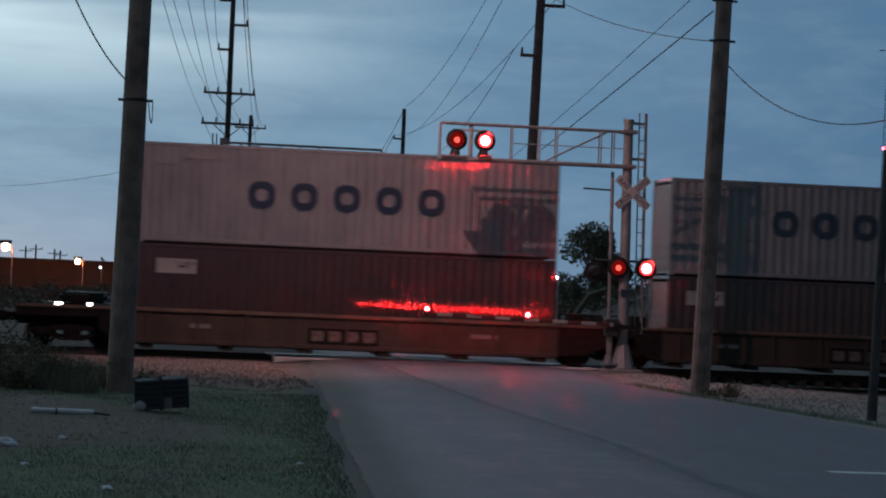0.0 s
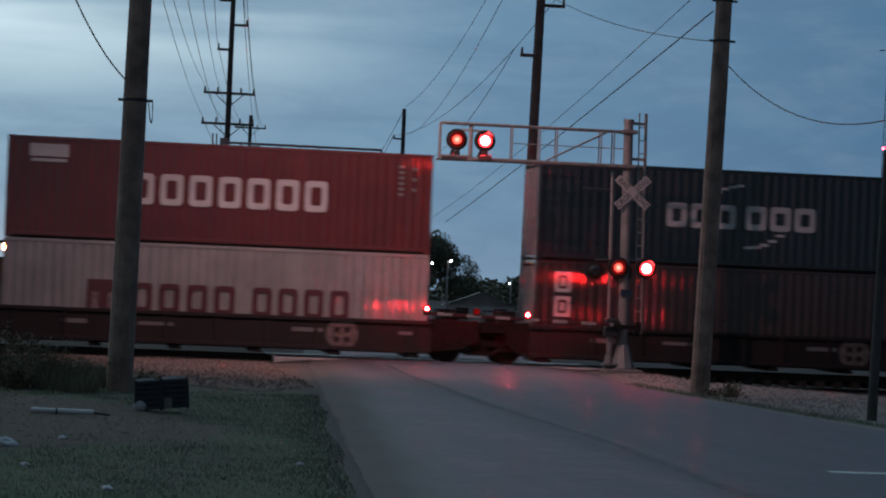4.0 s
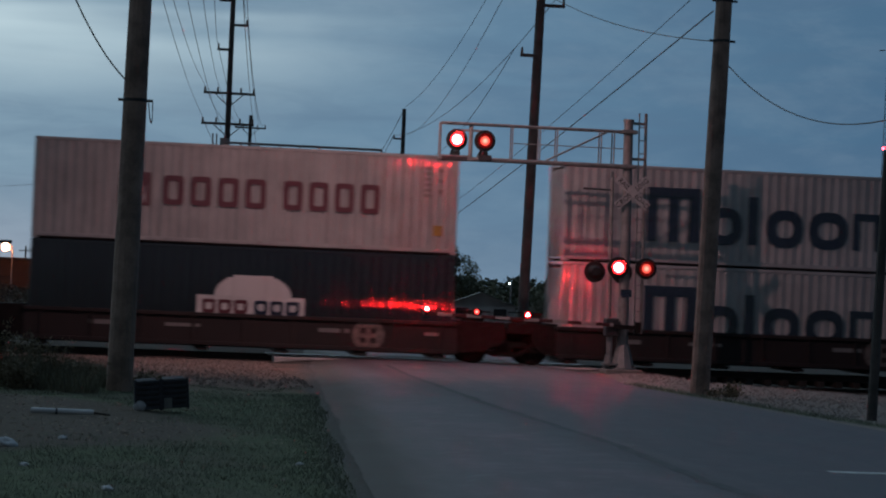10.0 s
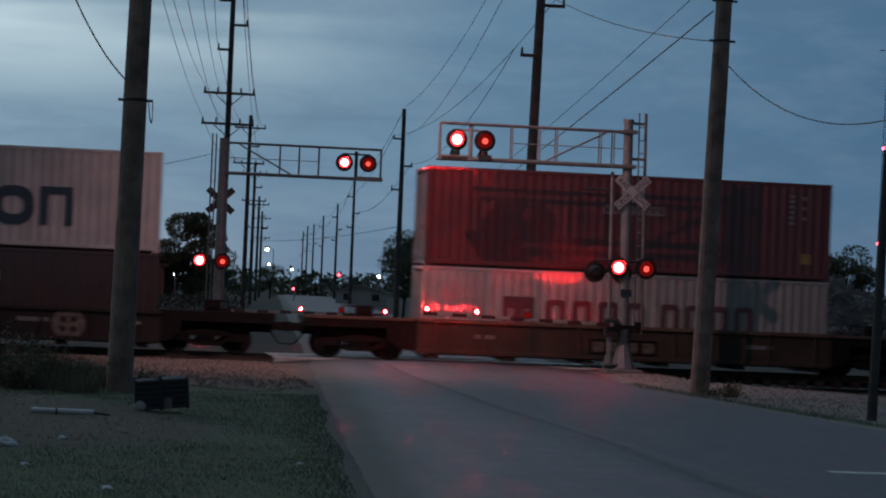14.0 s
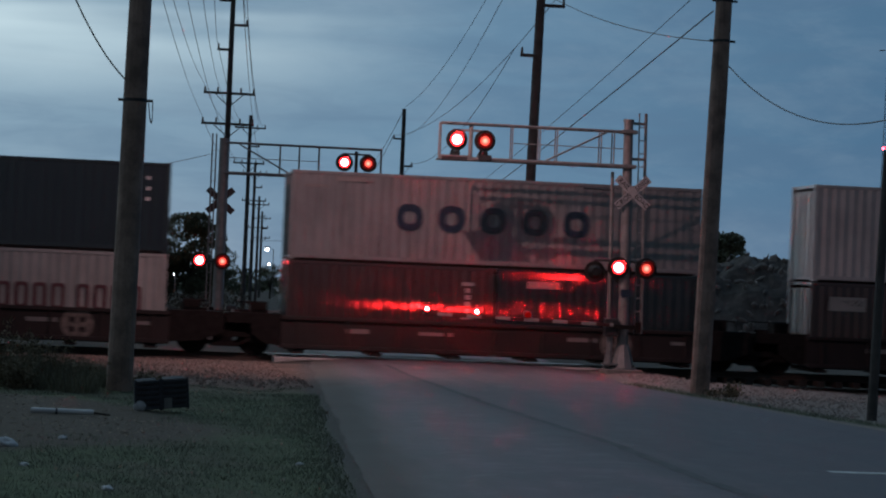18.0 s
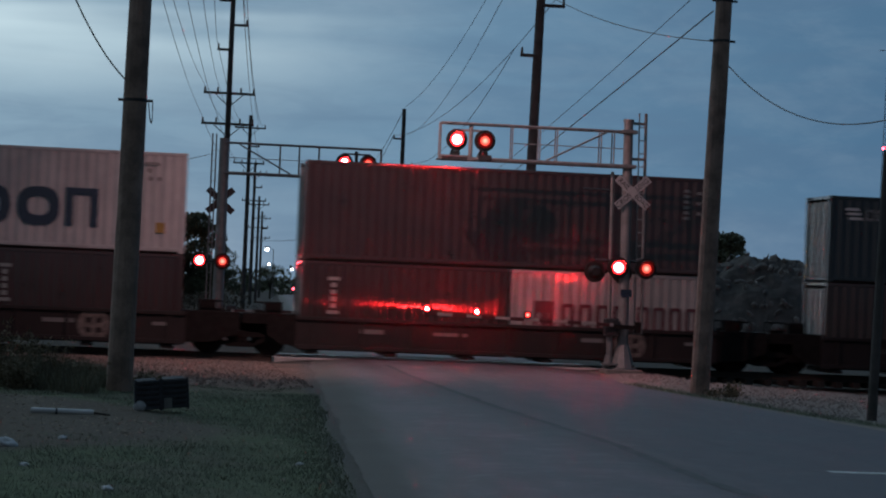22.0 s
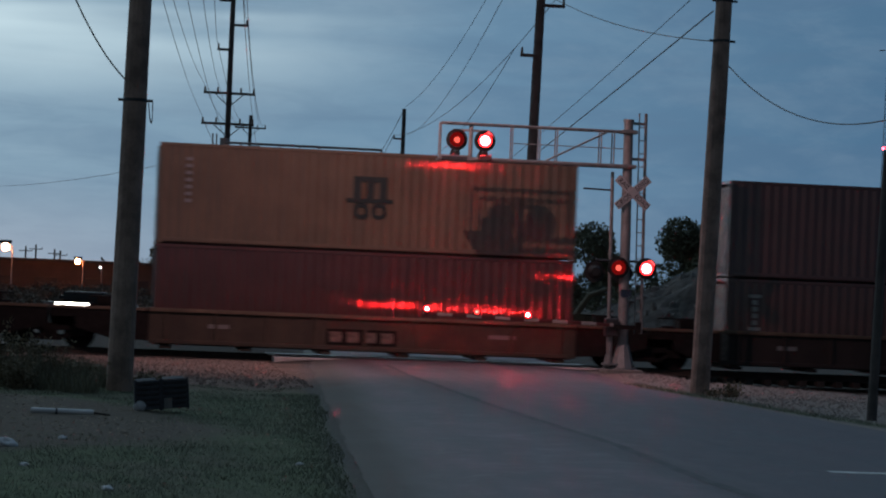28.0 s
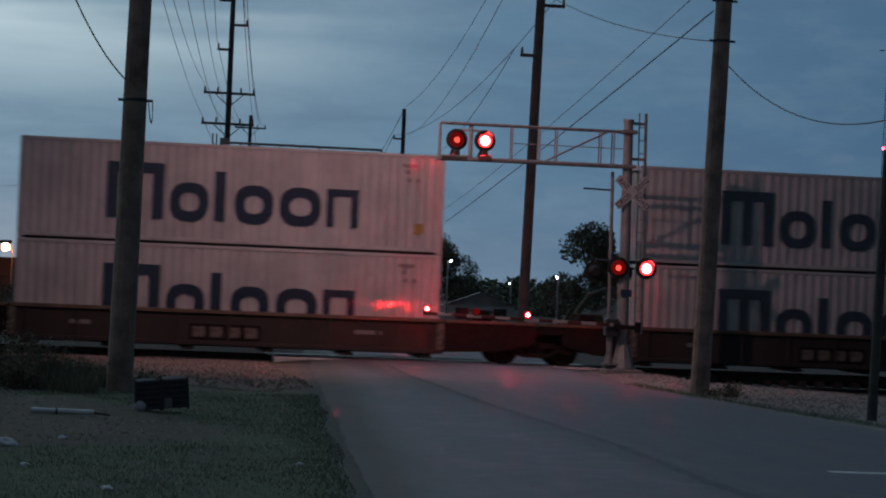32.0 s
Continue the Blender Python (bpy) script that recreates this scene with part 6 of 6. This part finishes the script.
def street_lamp(px, py, d, mat, words, r=0.12, post=True, arm=0.0):
    g = seen(px, py, d)
    s = thing("street_lamp", pose(g.x, g.y, -0.1), words, "street lamp", "lamps beyond the track")
    if post:
        bm = bmesh.new()
        rod(bm, (arm, 0.1, 0), (arm, 0.1, g.z + 0.1), 0.07, 0.045, n=8)
        part("lamp_post", bm, M["galv"], s)
        bm = bmesh.new()
        rod(bm, (arm, 0.1, g.z + 0.15), (0, 0.1, g.z + 0.22), 0.03, n=6)
        box(bm, 0, 0, g.z + 0.1 + r * 1.3, r * 3, r * 3, r * 0.8)
        part("lamp_head", bm, M["dark_steel"], s)
    bm = bmesh.new()
    bmesh.ops.create_icosphere(bm, subdivisions=2, radius=r, matrix=Matrix.Translation((0, -0.05, g.z + 0.1)))
    part("bulb", bm, mat, s, "glowing lamp")


def lit_board(px, py, d):
    g = seen(px, py, d)
    s = thing("sign_board", pose(g.x, g.y, -0.1), "low white illuminated board on two short posts", "sign board")
    bm = bmesh.new()
    box(bm, 0, 0, g.z + 0.1, 1.62, 0.16, 0.56)
    rounded(bm, 0.02)
    part("case", bm, M["dark_steel"], s)
    bm = bmesh.new()
    box(bm, 0, -0.085, g.z + 0.1, 1.54, 0.012, 0.48)
    part("lit_face", bm, M["headlight"], s, "glowing white face")
    for x in (-0.6, 0.6):
        bm = bmesh.new()
        rod(bm, (x, 0, 0), (x, 0, g.z), 0.04, n=8)
        part("post", bm, M["galv"], s)


def parked_car(px, py, d, turn, words, lit=True):
    g = seen(px, py, d)
    c = thing("car", pose(g.x, g.y, -0.08, 0, 0, turn), words, "car", "cars beyond the track")
    bm = bmesh.new()
    box(bm, 0, 0, 0.62, 1.75, 4.3, 0.55)
    rounded(bm, 0.12, 2)
    part("body", bm, M["car_paint"], c)
    bm = bmesh.new()
    box(bm, 0, 0.25, 1.12, 1.5, 2.2, 0.52)
    rounded(bm, 0.18, 2)
    part("cabin", bm, M["glass"], c)
    bm = bmesh.new()
    box(bm, 0, 0.3, 1.37, 1.3, 1.6, 0.06)
    part("roof", bm, M["car_paint"], c)
    for x in (-0.8, 0.8):
        for y in (-1.35, 1.35):
            bm = bmesh.new()
            rod(bm, (x - 0.1, y, 0.33), (x + 0.1, y, 0.33), 0.32, n=14)
            part("wheel", bm, M["iron"], c)
        bm = bmesh.new()
        rod(bm, (x * 0.78, -2.14, 0.66), (x * 0.78, -2.19, 0.66), 0.11, n=12)
        part("headlight", bm, M["headlight"] if lit else M["glass"], c, "lit headlight" if lit else "")


mound()
digger()
house(850, 548, 150, 4.2, 5.0, 1.25, 0.85, "small pale house with a metal gable roof")
house(640, 548, 260, 5.5, 6.0, 1.5, 0.7, "low pale building far up the road")
shed(120, 538, 190, 15.0, 3.1, "long dull brown warehouse under the yard lamps")
shed(262, 520, 230, 4.2, 2.9, "small far shed near the yard")
street_lamp(10, 437, 178, M["sodium"], "bright orange sodium yard lamp", 0.30, True, 0.5)
street_lamp(138, 463, 182, M["sodium"], "orange sodium yard lamp", 0.21, True, 0.4)
street_lamp(473, 442, 300, M["mercury"], "bright white street lamp far up the road", 0.22, True, 0.8)
street_lamp(476, 468, 330, M["mercury"], "white street lamp far up the road", 0.15, True, 0.8)
street_lamp(517, 477, 350, M["mercury"], "white street lamp far up the road", 0.14, True, 0.6)
street_lamp(600, 487, 350, M["beacon"], "pinkish lamp far up the road", 0.22, True, 0.6)
street_lamp(670, 490, 300, M["mercury"], "white lamp far up the road", 0.20, True, 0.5)
street_lamp(765, 466, 140, M["mercury"], "white lamp on a slim post", 0.06, True, -0.15)
street_lamp(798, 462, 140, M["mercury"], "white lamp on a slim post", 0.065, True, -0.15)
street_lamp(985, 491, 110, M["mercury"], "bluish white work lamp on a post", 0.06, True, 0.1)
street_lamp(902, 502, 150, M["mercury"], "small white lamp far behind the track", 0.05, True, 0.1)
street_lamp(178, 474, 186, M["mercury"], "small white lamp far behind the track", 0.06, True, 0.1)
street_lamp(308, 486, 190, M["mercury"], "small white lamp far behind the track", 0.06, True, 0.1)
street_lamp(519, 511, 260, M["beacon"], "small red lamp far up the road", 0.14, True, 0.1)
parked_car(255, 509, 390, 4, "dark car with lit headlights far off", True)
parked_car(278, 510, 395, 4, "dark car with lit headlights far off", True)
lit_board(130, 546, 100)
parked_car(160, 560, 108, 80, "dull grey parked car beyond the track", False)


STROBES = []


def radio_tower():
    g = seen(1557, 530, 600)
    t = thing("radio_tower", pose(g.x, g.y, -0.2), "tall thin lattice radio mast with red beacons", "radio tower")
    H = 66.0
    legs = [Vector((math.cos(a), math.sin(a), 0)) * 1.5 for a in (0.3, 2.4, 4.5)]
    for l in legs:
        bm = bmesh.new()
        rod(bm, l, l * 0.25 + Vector((0, 0, H)), 0.09, 0.06, n=5)
        part("leg", bm, M["dark_steel"], t)
    bm = bmesh.new()
    n = 44
    for k in range(n):
        f0, f1 = k / n, (k + 1) / n
        for i in range(3):
            a, b = legs[i], legs[(i + 1) % 3]
            pa = a * (1 - 0.75 * f0) + Vector((0, 0, H * f0))
            pb = b * (1 - 0.75 * f1) + Vector((0, 0, H * f1))
            rod(bm, pa, pb, 0.035, n=4)
    part("lattice", bm, M["dark_steel"], t)
    for z, dx in ((42.0, -0.9), (42.0, 0.9), (18.0, -1.3)):
        bm = bmesh.new()
        bmesh.ops.create_icosphere(bm, subdivisions=2, radius=0.42, matrix=Matrix.Translation((dx, -0.8, z)))
        part("beacon", bm, M["beacon"], t, "glowing red beacon")
    # the white strobe at the top: a lit plate that snaps up to face the track
    top = seen(1562, 90, 600) - Vector((g.x, g.y, -0.2))
    bm = bmesh.new()
    rod(bm, (0, -0.060, 0), (0, -0.066, 0), 0.75, n=18)
    plate = part("strobe", bm, M["strobe"], t, "white flashing strobe")
    bm = bmesh.new()
    rod(bm, (0, 0.0, 0), (0, -0.0655, 0), 0.78, n=18)
    part("strobe_back", bm, M["dark_steel"], plate)
    plate.location = top
    STROBES.append(plate)


radio_tower()

# ---- movement ----
EASE = [(0.0, -0.30), (1.0, -0.18), (2.0, -0.09), (3.0, -0.01), (5.5, 0.14), (7.0, 0.18), (8.0, 0.23), (9.0, 0.20), (10.0, 0.21), (11.0, 0.21), (12.0, 0.15), (13.0, -0.13), (14.0, -0.12), (16.5, -0.11),
        (18.0, -0.14), (20.0, -0.13), (22.0, -0.09), (24.0, -0.07), (25.0, -0.04), (27.5, 0.0), (29.0, 0.04), (30.0, 0.09), (32.0, 0.11)]


def run(t):
    """How far the train has rolled since 0 s."""
    for (t0, e0), (t1, e1) in zip(EASE, EASE[1:]):
        if t0 <= t <= t1:
            return 7.7221 * t + 0.004906 * t * t + e0 + (e1 - e0) * (t - t0) / (t1 - t0)


def motions():
    times = sorted({k * 1.0 for k in range(33)} | {0.5, 5.5, 12.5, 16.5, 27.5})
    for ob, x, z in ROLLING:
        walk(ob, [(t, pose(x + run(t), 0, z)) for t in times])
    # wheel sets turn with the train; each row of axles shares one action
    for k, s in enumerate((-1, 1)):
        rows, t = [], 0.0
        while t < 32.0 + 1e-6:
            rows.append((t, pose(s * 0.89, 0, 0, 0, math.degrees(run(min(t, 32.0)) / 0.42), 0)))
            t += 1 / 15
        first = AXLES[k][0]
        walk(first, rows)
        for w in AXLES[k][1:]:
            w.rotation_mode = "QUATERNION"
            w.animation_data_create()
            w.animation_data.action = first.animation_data.action
            w.animation_data.action_slot = first.animation_data.action_slot
    # the tower strobe flashes every second and a half
    for plate in STROBES:
        at, rows = plate.location.copy(), [(0.0, 93)]
        k = -5
        while 8.0 + 1.485 * k < 31.9:
            mid = 8.0 + 1.485 * k
            rows += [(mid + dt, a) for dt, a in ((-2 / 30, 93), (-1 / 30, 46), (0.0, 0), (1 / 30, 46), (2 / 30, 93))]
            k += 1
        rows.append((32.0, 93))
        walk(plate, [(t, Matrix.Translation(at) @ Matrix.Rotation(radians(-a), 4, "X")) for t, a in rows])
    # the lit lenses come forward and draw back in turn; a dimmer one follows as the filament cools
    beat = 1.032
    for plate, flash, back, fading in FLASHERS:
        at = plate.location.copy()
        mid = {"R": 0.0, "L": 0.516, "gR": -0.08, "gL": 0.436}[flash] - 2 * beat
        half = 0.255 * beat if flash[0] == "g" else 0.27 * beat
        spans, rows = [], []
        while mid < 33.5:
            spans.append((mid - half - 0.07, mid + half + 0.2) if fading else (mid - half, mid + half))
            mid += beat
        for a, b in spans:
            rows += [(a - 0.02, back), (a + 0.02, 0.0), (b - 0.02, 0.0), (b + 0.02, back)]
        out = next((p for (t0, p), (t1, q) in zip(rows, rows[1:]) if t0 <= 0.0 <= t1), back)
        end = next((p for (t0, p), (t1, q) in zip(rows, rows[1:]) if t0 <= 32.0 <= t1), back)
        keyed = [(0.0, out)] + [r for r in rows if 0.02 < r[0] < 31.98] + [(32.0, end)]
        walk(plate, [(t, Matrix.Translation(at + Vector((0, d, 0)))) for t, d in keyed])


motions()
